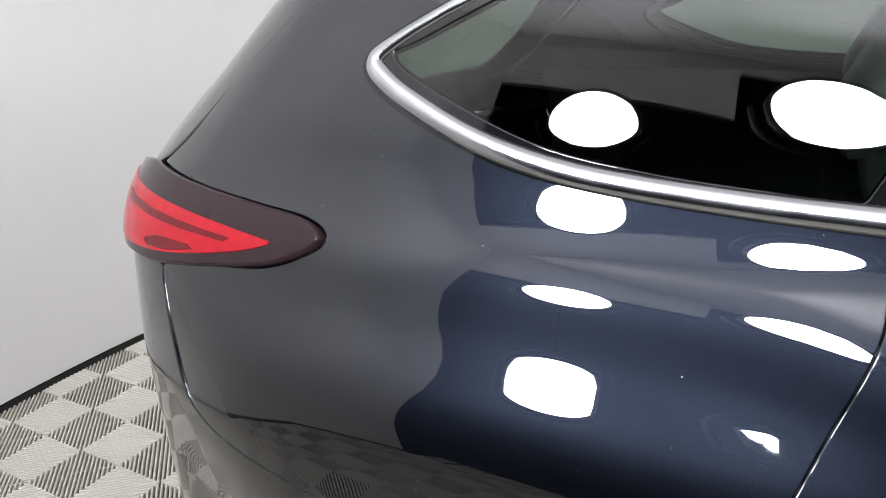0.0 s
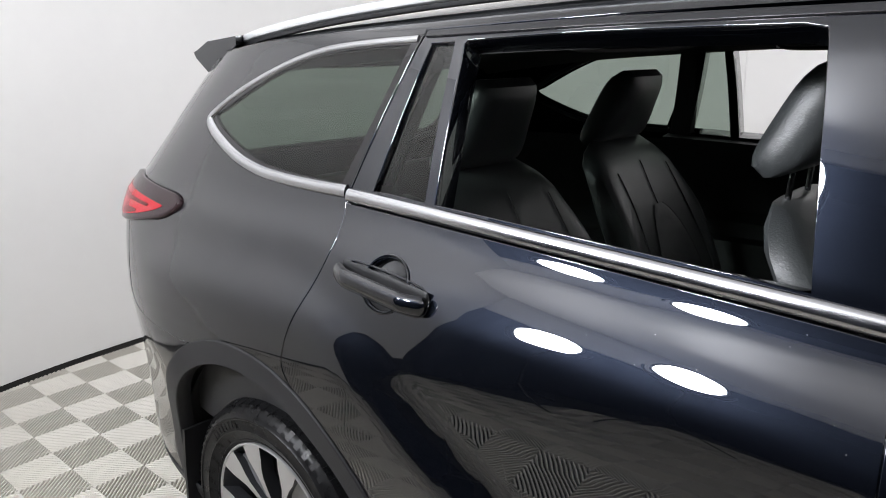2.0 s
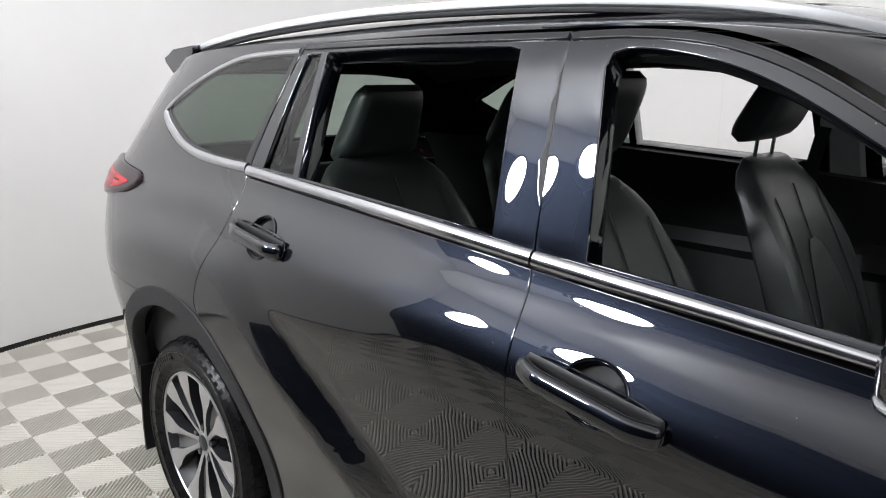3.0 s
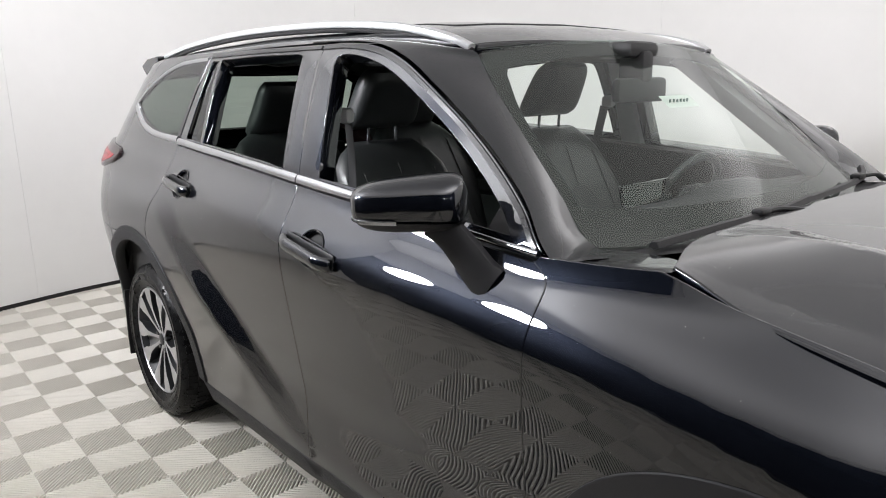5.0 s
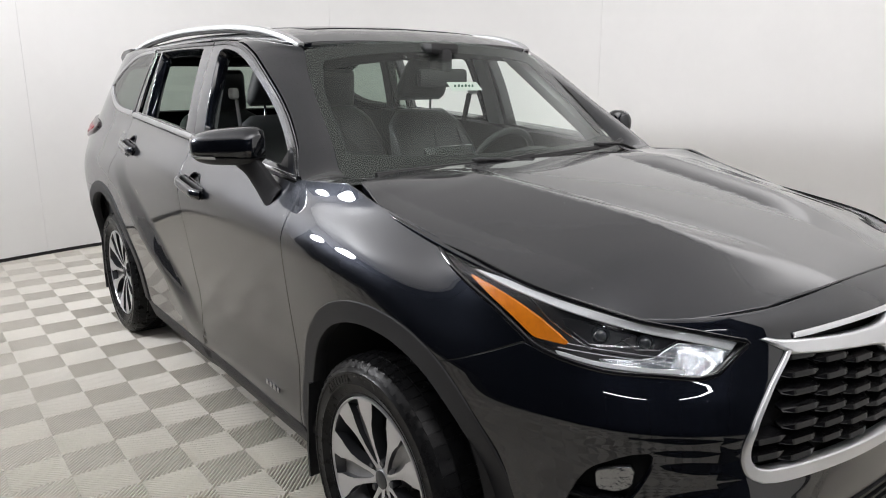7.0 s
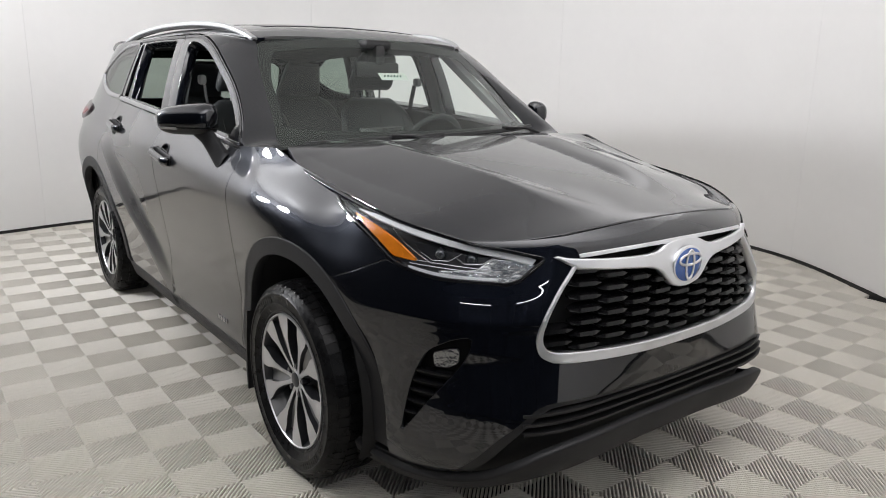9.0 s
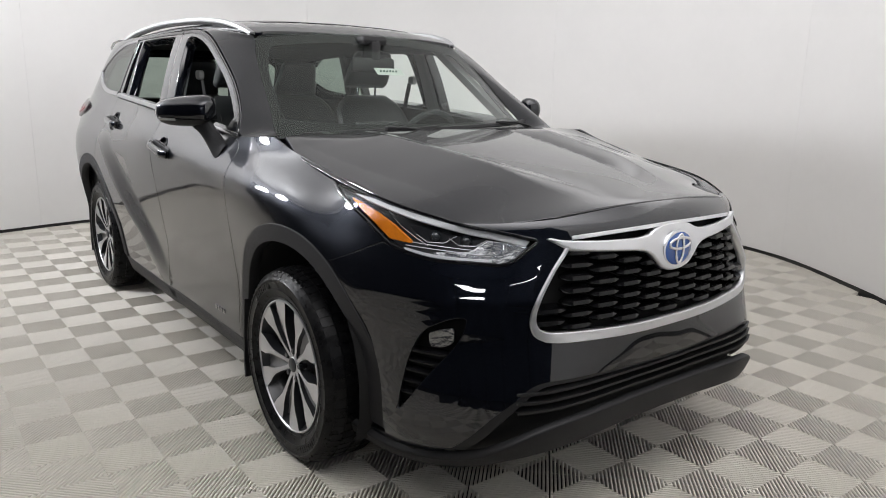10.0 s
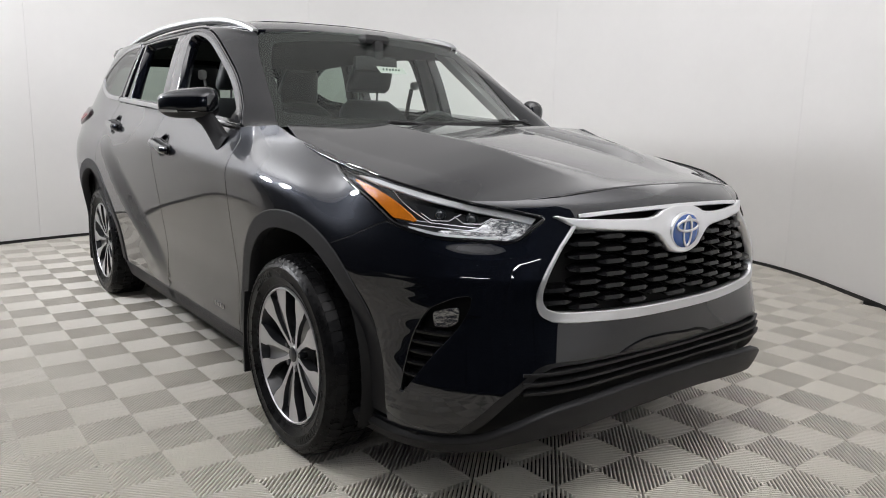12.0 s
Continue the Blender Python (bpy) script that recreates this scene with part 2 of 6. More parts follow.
def skin(name, ring, surf, mat, parent, step=(0.04, 0.03), depth=0.014, holes=(), label="", lift=0.0, flip=False, edge=None, round_r=0.004):
    """A panel: the part of a curved surface inside an outline, less its holes, with edges turned inwards. flip: the car's other side."""
    sx, sy = step
    rings = [list(ring)] + [list(h) for h in holes]
    pts, edges = [], []
    for rg in rings:
        n0 = len(pts)
        pts += [Vector((q[0] / sx, q[1] / sy)) for q in rg]
        edges += [(n0 + i, n0 + (i + 1) % len(rg)) for i in range(len(rg))]
    x0, x1 = min(q[0] for q in ring), max(q[0] for q in ring)
    y0, y1 = min(q[1] for q in ring), max(q[1] for q in ring)
    for i in range(int((x1 - x0) / sx) + 2):
        for j in range(int((y1 - y0) / sy) + 2):
            q = (x0 + (i + 0.5 * (j % 2)) * sx, y0 + j * sy)
            if within_loop(q, rings[0]) and not any(within_loop(q, h) for h in rings[1:]) and not any(near_edge(q, rg, sx, sy) for rg in rings):
                pts.append(Vector((q[0] / sx, q[1] / sy)))
    vs, es, fs, vo, eo, fo = delaunay_2d_cdt(pts, edges, [], 0, 1e-5)
    vs = [Vector((v[0] * sx, v[1] * sy)) for v in vs]
    faces = []
    for f in fs:
        c = sum((vs[i] for i in f), Vector((0, 0))) / len(f)
        if within_loop(c, rings[0]) and not any(within_loop(c, h) for h in rings[1:]):
            faces.append(list(f))
    s = -1 if flip else 1

    def at(a, b):
        p = surf(a, b)
        return Vector((p[0], s * p[1], p[2]))

    def normal(a, b):
        e1, e2 = sx * 0.1, sy * 0.1
        n = (at(a + e1, b) - at(a - e1, b)).cross(at(a, b + e2) - at(a, b - e2)).normalized()
        return n if n.dot(at(a, b) - Vector((-0.1, 0, 0.75))) > 0 else -n

    co, no = [], []
    for v in vs:
        n = normal(v[0], v[1])
        co.append(at(v[0], v[1]) + n * lift)
        no.append(n)
    vote = sum((co[f[1]] - co[f[0]]).cross(co[f[2]] - co[f[0]]).dot(no[f[0]]) for f in faces)
    if vote < 0:
        faces = [f[::-1] for f in faces]
    count = {}
    for f in faces:
        for a, b in zip(f, f[1:] + f[:1]):
            count[(a, b)] = 1
    rim = [(a, b) for a, b in count if (b, a) not in count]
    body = len(faces)
    inner, lower = {}, {}
    nco, nno = list(co), list(no)
    outward = {}
    for a, b in rim:
        o = (co[b] - co[a]).cross(no[a]).normalized()
        for k in (a, b):
            outward[k] = outward.get(k, Vector()) + o
    for k, o in outward.items():
        o = o.normalized()
        inner[k] = len(nco)
        nco.append(co[k] + o * round_r * 0.7 - no[k] * round_r)
        nno.append((o + no[k] * 0.35).normalized())
        lower[k] = len(nco)
        nco.append(co[k] + o * round_r * 0.7 - no[k] * depth)
        nno.append(o)
    for a, b in rim:
        faces.append([b, a, inner[a], inner[b]])
        faces.append([inner[b], inner[a], lower[a], lower[b]])
    me = bpy.data.meshes.new(name)
    me.from_pydata([tuple(c) for c in nco], [], faces)
    me.polygons.foreach_set("use_smooth", [True] * len(me.polygons))
    me.update()
    me.normals_split_custom_set_from_vertices([tuple(n) for n in nno])
    return part(name, me, mat, parent, label)


def grid(rows, closed=False, caps=False):
    """A bmesh from rows of points, joined row to row; closed: each row is a ring."""
    bm = bmesh.new()
    vr = [[bm.verts.new(p) for p in row] for row in rows]
    for ra, rb in zip(vr, vr[1:]):
        n = len(ra)
        for i in range(n if closed else n - 1):
            j = (i + 1) % n
            try:
                bm.faces.new((ra[i], ra[j], rb[j], rb[i]))
            except ValueError:
                pass
    if caps:
        for row in (vr[0][::-1], vr[-1]):
            try:
                bm.faces.new(row)
            except ValueError:
                pass
    return bm


def sweep(points, section, up=Vector((0, 0, 1)), scale=None, closed=False):
    """A section (across, up) carried along a curve."""
    rows = []
    n = len(points)
    for i, p in enumerate(points):
        a, b = points[(i - 1) % n if closed else max(i - 1, 0)], points[(i + 1) % n if closed else min(i + 1, n - 1)]
        t = (b - a).normalized()
        u = up(i / (n - 1), p) if callable(up) else up
        r = t.cross(u).normalized()
        w = r.cross(t).normalized()
        k = scale(i / (n - 1)) if scale else 1.0
        rows.append([p + r * (q[0] * k) + w * (q[1] * k) for q in section])
    if closed:
        rows.append(rows[0])
    bm = grid(rows, closed=True, caps=not closed)
    bmesh.ops.remove_doubles(bm, verts=bm.verts, dist=1e-5)
    return bm


def oval(a, b, n=12, power=2.0):
    out = []
    for i in range(n):
        t = 2 * math.pi * i / n
        c, s = math.cos(t), math.sin(t)
        out.append((a * math.copysign(abs(c) ** (2 / power), c), b * math.copysign(abs(s) ** (2 / power), s)))
    return out


def lathe(profile, n=48, axis="y"):
    """A body turned round the y axis from (radius, along) pairs."""
    rows = []
    for k in range(n):
        a = 2 * math.pi * k / n
        rows.append([Vector((r * math.cos(a), y, r * math.sin(a))) for r, y in profile])
    rows.append(rows[0])
    bm = grid(rows)
    bmesh.ops.remove_doubles(bm, verts=bm.verts, dist=1e-5)
    return bm


def block(size, at=(0, 0, 0), r=0.01, seg=2, rot=None):
    """A box with rounded edges."""
    bm = bmesh.new()
    bmesh.ops.create_cube(bm, size=1)
    bmesh.ops.scale(bm, vec=size, verts=bm.verts)
    if r:
        bmesh.ops.bevel(bm, geom=list(bm.edges), offset=min(r, min(size) * 0.45), segments=seg, affect="EDGES", profile=0.5)
    m = Matrix.Translation(at) @ (rot.to_4x4() if rot else Matrix.Identity(4))
    bmesh.ops.transform(bm, matrix=m, verts=bm.verts)
    return bm


def join(*bms):
    out = bms[0]
    for b in bms[1:]:
        me = bpy.data.meshes.new("tmp")
        b.to_mesh(me)
        b.free()
        out.from_mesh(me)
        bpy.data.meshes.remove(me)
    return out


LAMPS = [(-2.28, -3.2, 2.43), (-1.30, -3.2, 2.58)]


# ---- the booth: a white wall that curves round the car, open behind the camera to a dark hall
WALL_PLAN = path([(-2.90, -3.15), (-3.50, -2.2), (-3.74, -1.25), (-3.90, -0.5), (-3.93, 0.4), (-3.78, 1.4), (-3.32, 2.5), (-2.5, 3.45), (-1.4, 4.02), (-0.4, 4.15),
                  (0.435, 4.02), (0.92, 3.84), (1.43, 3.52), (1.90, 3.18), (2.6, 2.5), (3.2, 1.7), (3.65, 0.8), (3.85, -0.1)], 12)
HALL_PLAN = path([(3.85, -0.1), (4.9, -0.9), (5.3, -2.2), (4.6, -3.8), (2.6, -4.7), (0.0, -4.9), (-2.2, -4.5), (-3.3, -3.9), (-2.90, -3.15)], 12)
WALL_H, HEAD_Z, HIGH_Z = 3.15, 2.70, 3.03


def run_lengths(line):
    d = [0.0]
    for a, b in zip(line, line[1:]):
        d.append(d[-1] + (b - a).length)
    return d


def along(line, d, s):
    i = min(max(int(np.searchsorted(d, s)) - 1, 0), len(line) - 2)
    return line[i].lerp(line[i + 1], (s - d[i]) / (d[i + 1] - d[i]))


def standing_sheet(pts, z0, z1, thick, inside):
    """A sheet of some thickness that stands along a plan line; inside: the side that faces in."""
    front, back = [], []
    for i, p in enumerate(pts):
        a, b = pts[max(i - 1, 0)], pts[min(i + 1, len(pts) - 1)]
        t = (b - a).normalized()
        n = Vector((t[1], -t[0])) * inside
        front.append(p)
        back.append(p - n * thick)
    ring = front + back[::-1]
    return grid([[Vector((q[0], q[1], z)) for q in ring] for z in (z0, z1)], closed=True, caps=False)


wall = thing("wall_booth", "white curved booth wall of tall joined panels", "wall", kind="structure")
wd = run_lengths(WALL_PLAN)
near_seam = min(range(len(WALL_PLAN)), key=lambda i: (WALL_PLAN[i] - Vector((-3.80, -0.91))).length)
far_seam = min(range(len(WALL_PLAN)), key=lambda i: (WALL_PLAN[i] - Vector((0.75, 3.92))).length)
sa, sb = wd[near_seam], wd[far_seam]
panel_w = (sb - sa) / 3
k0 = -int(sa / panel_w)
stops = [0.0] + [sa + k * panel_w for k in range(k0, 20) if 0.1 < sa + k * panel_w < wd[-1] - 0.1] + [wd[-1]]
for s0, s1 in zip(stops, stops[1:]):
    n = 14
    line = [along(WALL_PLAN, wd, s0 + 0.0007 + (s1 - s0 - 0.0014) * i / n) for i in range(n + 1)]
    part("panel", standing_sheet(line, 0.026, WALL_H, 0.012, 1), WALL, wall)
off = []
for i, p in enumerate(WALL_PLAN):
    t = (WALL_PLAN[min(i + 1, len(WALL_PLAN) - 1)] - WALL_PLAN[max(i - 1, 0)]).normalized()
    off.append(p - Vector((t[1], -t[0])) * 0.014)
part("backing", standing_sheet(off, 0.0, WALL_H, 0.06, 1), SEAM, wall)
base_line = [p - (p - q) * -0.6 for p, q in zip(WALL_PLAN, off)]
baseboard = part("baseboard", standing_sheet(base_line, -0.03, 0.024, 0.02, 1), BASE, None)
tagged(baseboard, "thin black rubber strip at the foot of the wall", "baseboard", kind="structure")

header_line = path([(3.85, -0.1), (4.35, -1.4), (4.0, -2.7), (2.6, -3.6), (0.6, -3.95), (-1.2, -3.75), (-2.90, -3.15)], 10)
low_from = min(i for i, p in enumerate(header_line) if p[0] < -1.68)
header_low, header_high = header_line[low_from:], header_line[:low_from + 1]
for run, z in ((header_high, HIGH_Z), (header_low, HEAD_Z)):
    header = part("wall_header", standing_sheet(run, z, WALL_H, 0.05, 1), WALL, None)
    tagged(header, "white wall band above the dark opening", "wall", kind="structure")
drape_line = []
for i, p in enumerate(path([(p[0], p[1]) for p in HALL_PLAN[::4]], 8)):
    drape_line.append(p * (1 + 0.0008 * math.sin(i * 0.9)))
drape = part("wall_drape", standing_sheet(drape_line, -0.01, WALL_H, 0.02, 1), BLACKCLOTH, None)
tagged(drape, "black cloth drape round the hall behind the booth opening", "drape", kind="structure")

ceil_ring = [Vector((p[0], p[1])) for p in WALL_PLAN] + [Vector((p[0], p[1])) for p in header_line[1:-1]]
cv, ce, cf, *_ = delaunay_2d_cdt(ceil_ring, [(i, (i + 1) % len(ceil_ring)) for i in range(len(ceil_ring))], [], 1, 1e-5)
bm = bmesh.new()
cverts = [bm.verts.new((v[0], v[1], WALL_H)) for v in cv]
for f in cf:
    bm.faces.new([cverts[i] for i in f])
ext = bmesh.ops.extrude_face_region(bm, geom=list(bm.faces))
bmesh.ops.translate(bm, vec=(0, 0, 0.05), verts=[v for v in ext["geom"] if isinstance(v, bmesh.types.BMVert)])
ceiling = part("ceiling", bm, CEILING, None, flat=True)
tagged(ceiling, "white ceiling with an added soft fill glow", "ceiling", kind="structure")
hall_roof = part("ceiling_hall", block((13, 13, 0.06), (0, 0, WALL_H + 0.12), 0), BLACKCLOTH, None)
tagged(hall_roof, "dark ceiling of the hall above the booth", "ceiling", kind="structure")


# ---- round lamps that hang in the opening
def round_lamp(at, aim, size=0.235):
    lamp = thing("round_studio_lamp", "round white LED studio lamp on a black tripod stand", "lamp", "lamps round the opening")
    lamp.matrix_world = look(at, aim)
    part("face", lathe_z([(0.0, 0.002), (size * 0.6, 0.001), (size * 0.96, 0.0), (size * 0.97, -0.004)], 40), LAMPFACE, lamp, "bright white diffuser disc")
    part("housing", lathe_z([(size * 0.972, -0.012), (size * 1.06, -0.01), (size * 1.08, 0.02), (size * 0.9, 0.09), (size * 0.3, 0.12), (0.0, 0.12)], 40), PLASTIC, lamp)
    yoke = sweep([Vector((size * 1.25 * math.cos(a), size * 1.25 * math.sin(a), 0.05)) for a in [math.pi + math.pi * k / 16 for k in range(17)]], oval(0.012, 0.02, 8, 4), up=Vector((0, 0, 1)))
    part("yoke", yoke, PLASTIC, lamp)
    m = lamp.matrix_world.inverted()
    low, foot = Vector((at[0], at[1] - 0.12, at[2] - size * 1.3)), Vector((at[0], at[1] - 0.12, 0.35))
    part("pole", sweep([m @ low, m @ low.lerp(foot, 0.5), m @ foot], oval(0.014, 0.014, 8), up=m.to_3x3() @ Vector((1, 0, 0))), PLASTIC, lamp)
    part("yoke_joint", sweep([Vector((0, -size * 1.25, 0.05)), m @ low], oval(0.016, 0.016, 8), up=Vector((1, 0, 0))), PLASTIC, lamp)
    for k in range(3):
        a = 2 * math.pi * k / 3 + 0.5
        tip = foot + Vector((0.42 * math.cos(a), 0.42 * math.sin(a), -0.345))
        part("leg", sweep([m @ (foot + Vector((0, 0, 0.05))), m @ tip], oval(0.010, 0.010, 8), up=m.to_3x3() @ Vector((0, 0, 1))), PLASTIC, lamp)
    return lamp


def lathe_z(profile, n=40):
    bm = lathe([(r, z) for r, z in profile], n)
    bmesh.ops.transform(bm, matrix=Matrix(((1, 0, 0, 0), (0, 0, 1, 0), (0, 1, 0, 0), (0, 0, 0, 1))), verts=bm.verts)
    return bm


for at in LAMPS:
    round_lamp(at, (at[0] + 0.9, 0.0, at[2] + 0.75))


def tube_lamp(ends, height):
    """A slim light bar that stands upright-braced on two poles."""
    a, b = Vector((*ends[0], height)), Vector((*ends[1], height))
    lamp = thing("tube_lamp", "slim white LED tube lamp on two black stands", "lamp", "tube lamps in the hall", at=((a[0] + b[0]) / 2, (a[1] + b[1]) / 2, 0))
    o = lamp.location
    a, b = a - o, b - o
    part("tube", sweep([a.lerp(b, k / 6) for k in range(7)], oval(0.018, 0.018, 12)), TUBEFACE, lamp, "glowing white tube")
    for e in (a, b):
        part("cap", block((0.05, 0.05, 0.05), e, 0.012), PLASTIC, lamp)
        part("pole", sweep([Vector((e[0], e[1], 0.0)), Vector((e[0], e[1], height * 0.5)), Vector((e[0], e[1], height - 0.02))], oval(0.013, 0.013, 8), up=Vector((1, 0, 0))), PLASTIC, lamp)
        part("foot", lathe_up(0.16, 0.02, (e[0], e[1], 0.0)), PLASTIC, lamp)
    return lamp


def lathe_up(r, h, at):
    bm = lathe_z([(0.0, h), (r * 0.9, h), (r, h * 0.5), (r, 0.0), (0.0, 0.0)], 24)
    bmesh.ops.translate(bm, vec=at, verts=bm.verts)
    return bm


tube_lamp(((4.62, -0.75), (4.70, -1.85)), 1.95)
tube_lamp(((4.45, -2.55), (3.70, -3.35)), 1.95)


# ---- shape of the car: x ahead, right-hand side at negative y, z up, origin on the floor amidships
class Curve:
    """A smooth curve y(x) through a few knots (monotone cubic)."""

    def __init__(self, *knots):
        self.x = np.array([k[0] for k in knots], float)
        self.y = np.array([k[1] for k in knots], float)
        h, d = np.diff(self.x), np.diff(self.y) / np.diff(self.x)
        m = np.zeros_like(self.y)
        m[0], m[-1] = d[0], d[-1]
        for i in range(1, len(d)):
            if d[i - 1] * d[i] > 0:
                a, b = 2 * h[i] + h[i - 1], h[i] + 2 * h[i - 1]
                m[i] = (a + b) / (a / d[i - 1] + b / d[i])
        self.m = m

    def __call__(self, v):
        v = min(max(v, self.x[0]), self.x[-1])
        i = min(max(int(np.searchsorted(self.x, v)) - 1, 0), len(self.x) - 2)
        h = self.x[i + 1] - self.x[i]
        t = (v - self.x[i]) / h
        return float((1 + 2 * t) * (1 - t) ** 2 * self.y[i] + t * (1 - t) ** 2 * h * self.m[i]
                     + t * t * (3 - 2 * t) * self.y[i + 1] + t * t * (t - 1) * h * self.m[i + 1])


def bump(v, centre, half):
    """1 at the centre, 0 beyond the half width, smooth."""
    t = abs(v - centre) / half
    return (1 - t * t) ** 2 if t < 1 else 0.0


def ease(v, a, b):
    t = min(max((v - a) / (b - a), 0.0), 1.0)
    return t * t * (3 - 2 * t)


SECTION = Curve((0.20, 0.86), (0.27, 0.893), (0.36, 0.906), (0.50, 0.904), (0.65, 0.912), (0.80, 0.928), (0.92, 0.942), (1.00, 0.947),
                (1.06, 0.9445), (1.09, 0.9412), (1.12, 0.9335), (1.15, 0.9220), (1.18, 0.9075), (1.20, 0.8968), (1.22, 0.886), (1.25, 0.8757), (1.30, 0.8592), (1.35, 0.8424), (1.40, 0.8252), (1.45, 0.8076), (1.50, 0.7893), (1.55, 0.7697), (1.60, 0.747), (1.64, 0.713), (1.67, 0.65), (1.70, 0.50))
NOSE_X, TAIL_X = 0.75, -1.15
NOSE = Curve((0.20, 2.28), (0.30, 2.345), (0.42, 2.370), (0.55, 2.375), (0.70, 2.375), (0.85, 2.368), (0.95, 2.345), (1.00, 2.295), (1.05, 2.17), (1.12, 1.95), (1.2, 1.80), (1.7, 1.6))
NOSE_P = Curve((0.25, 4.2), (0.65, 4.4), (0.80, 3.6), (0.92, 3.05), (1.05, 2.9), (1.2, 2.6), (1.7, 2.4))
TAIL = Curve((0.20, -2.40), (0.35, -2.46), (0.6, -2.48), (0.85, -2.47), (1.0, -2.465), (1.15, -2.475), (1.21, -2.455), (1.27, -2.40), (1.365, -2.295), (1.52, -2.135), (1.6, -2.055), (1.7, -1.97))
TAIL_P = Curve((0.25, 5.0), (0.7, 5.0), (1.0, 4.8), (1.2, 4.7), (1.45, 4.6), (1.7, 4.2))
REAR_IN = Curve((0.90, 0.0), (1.20, 0.022), (1.276, 0.030), (1.35, 0.0282), (1.45, 0.0272), (1.55, 0.0271), (1.62, 0.024))


SHELF = Curve((0.20, 0.016), (0.26, 0.031), (0.30, 0.041), (0.34, 0.046), (0.40, 0.042), (0.46, 0.031), (0.52, 0.017), (0.58, 0.002), (0.64, -0.011), (0.68, -0.014), (0.71, -0.011), (0.735, -0.005), (0.755, 0.0), (1.7, 0.0))


def shelf(deg, z):
    """How far the bumper's lower corner stands out below the fog lamps."""
    a = abs(deg)
    ridge = 0.0025 * bump(z, 0.800, 0.050) * ease(a, 16, 22) * (1 - ease(a, 28, 36))
    return SHELF(z) * ease(a, 4, 21) * (1 - ease(a, 33, 41)) + ridge


def sweep_back(deg):
    """How far the nose's face draws back from its middle towards the lamps."""
    a = abs(deg)
    return 0.016 * ease(a, 2, 16) * (1 - ease(a, 22, 34))


def flank(x, z):
    """How far the haunches over the wheels stand out at the car's ends."""
    rear, front = bump(x, -1.48, 0.85), bump(x, 1.48, 0.85)
    out = 0.061 * rear * bump(z, 0.865, 0.255) - 0.010 * rear * bump(z, 1.11, 0.10)
    return out + 0.044 * front * bump(z, 0.81, 0.32) - 0.008 * front * bump(z, 1.00, 0.14)


def end_width(x, z):
    """Half the width of the nose, the tail and the glass house."""
    w = SECTION(z) + flank(x, z) - REAR_IN(z) * ease(-x, 0.2, 1.3)
    return w - 0.085 * ease(z, 1.00, 1.17) * ease(x, 0.05, 0.95)


# the shoulder falls away below the belt line: first steep, then lying back, then steep again above the door's flat
SHOULDER = Curve((0.0, 0.0), (0.015, 0.0042), (0.03, 0.0097), (0.045, 0.0167), (0.06, 0.0252), (0.075, 0.0346), (0.09, 0.0441), (0.105, 0.0533), (0.125, 0.0648), (0.14, 0.0725), (0.16, 0.0808), (0.18, 0.0855), (0.21, 0.0875), (0.26, 0.088), (1.2, 0.088))
DOOR_LOW = Curve((0.20, 0.86), (0.27, 0.893), (0.36, 0.906), (0.50, 0.904), (0.65, 0.921), (0.80, 0.942), (0.90, 0.956), (0.96, 0.9635), (1.0, 0.966), (1.05, 0.967), (1.7, 0.967))
SHOULDER_Z = Curve((-3.0, 1.278), (-1.448, 1.278), (-1.147, 1.274), (-0.90, 1.262), (-0.18, 1.226), (-0.085, 1.219), (0.40, 1.190), (0.87, 1.160), (1.08, 1.152), (1.30, 1.125), (1.50, 1.085), (1.60, 1.052), (1.75, 1.005), (2.4, 0.95))
HAUNCH = Curve((0.20, 0.87), (0.27, 0.90), (0.36, 0.916), (0.50, 0.936), (0.65, 0.965), (0.80, 0.9825), (0.90, 0.9836), (0.95, 0.9810), (0.97, 0.9786), (1.00, 0.972), (1.02, 0.9645), (1.04, 0.9545), (1.06, 0.9424), (1.08, 0.930), (1.10, 0.9183), (1.12, 0.9083), (1.14, 0.8993), (1.16, 0.8905), (1.175, 0.8832), (1.19, 0.875), (1.20, 0.869), (1.214, 0.8609), (1.23, 0.8527), (1.246, 0.8454), (1.262, 0.8388), (1.278, 0.833), (1.7, 0.65))


def body_width(x, z):
    """Half the width below the belt: doors with their shoulder, the rear haunch with its falling edge, the front haunch."""
    d = SHOULDER_Z(x) - z
    w = DOOR_LOW(z) - 0.088 + (SHOULDER(d) if d > 0 else 0.25 * d)
    w -= 0.040 * ease(-x, 0.1, 1.25) * ease(z, 0.95, 1.12)
    w += 0.014 * bump(x, 1.42, 0.65) * bump(z, 0.84, 0.28)
    if x < -0.05:
        fall = -0.577 * (x + 1.0) - 0.817 * (z - 0.97)
        k = 1 - (1 - ramp(fall, -0.088, 0.062, 0.28)) * (1 - ease(-x, 0.9, 1.4))
        w += (HAUNCH(z) - w) * k
    return w


def ramp(v, a, b, soft=0.22):
    """A straight rise from 0 at a to 1 at b with softened ends."""
    t, e = min(max((v - a) / (b - a), 0.0), 1.0), soft
    k = 1 / (1 - e)
    if t < e:
        return k * t * t / (2 * e)
    return k * (t - e / 2) if t < 1 - e else 1 - k * (1 - t) ** 2 / (2 * e)


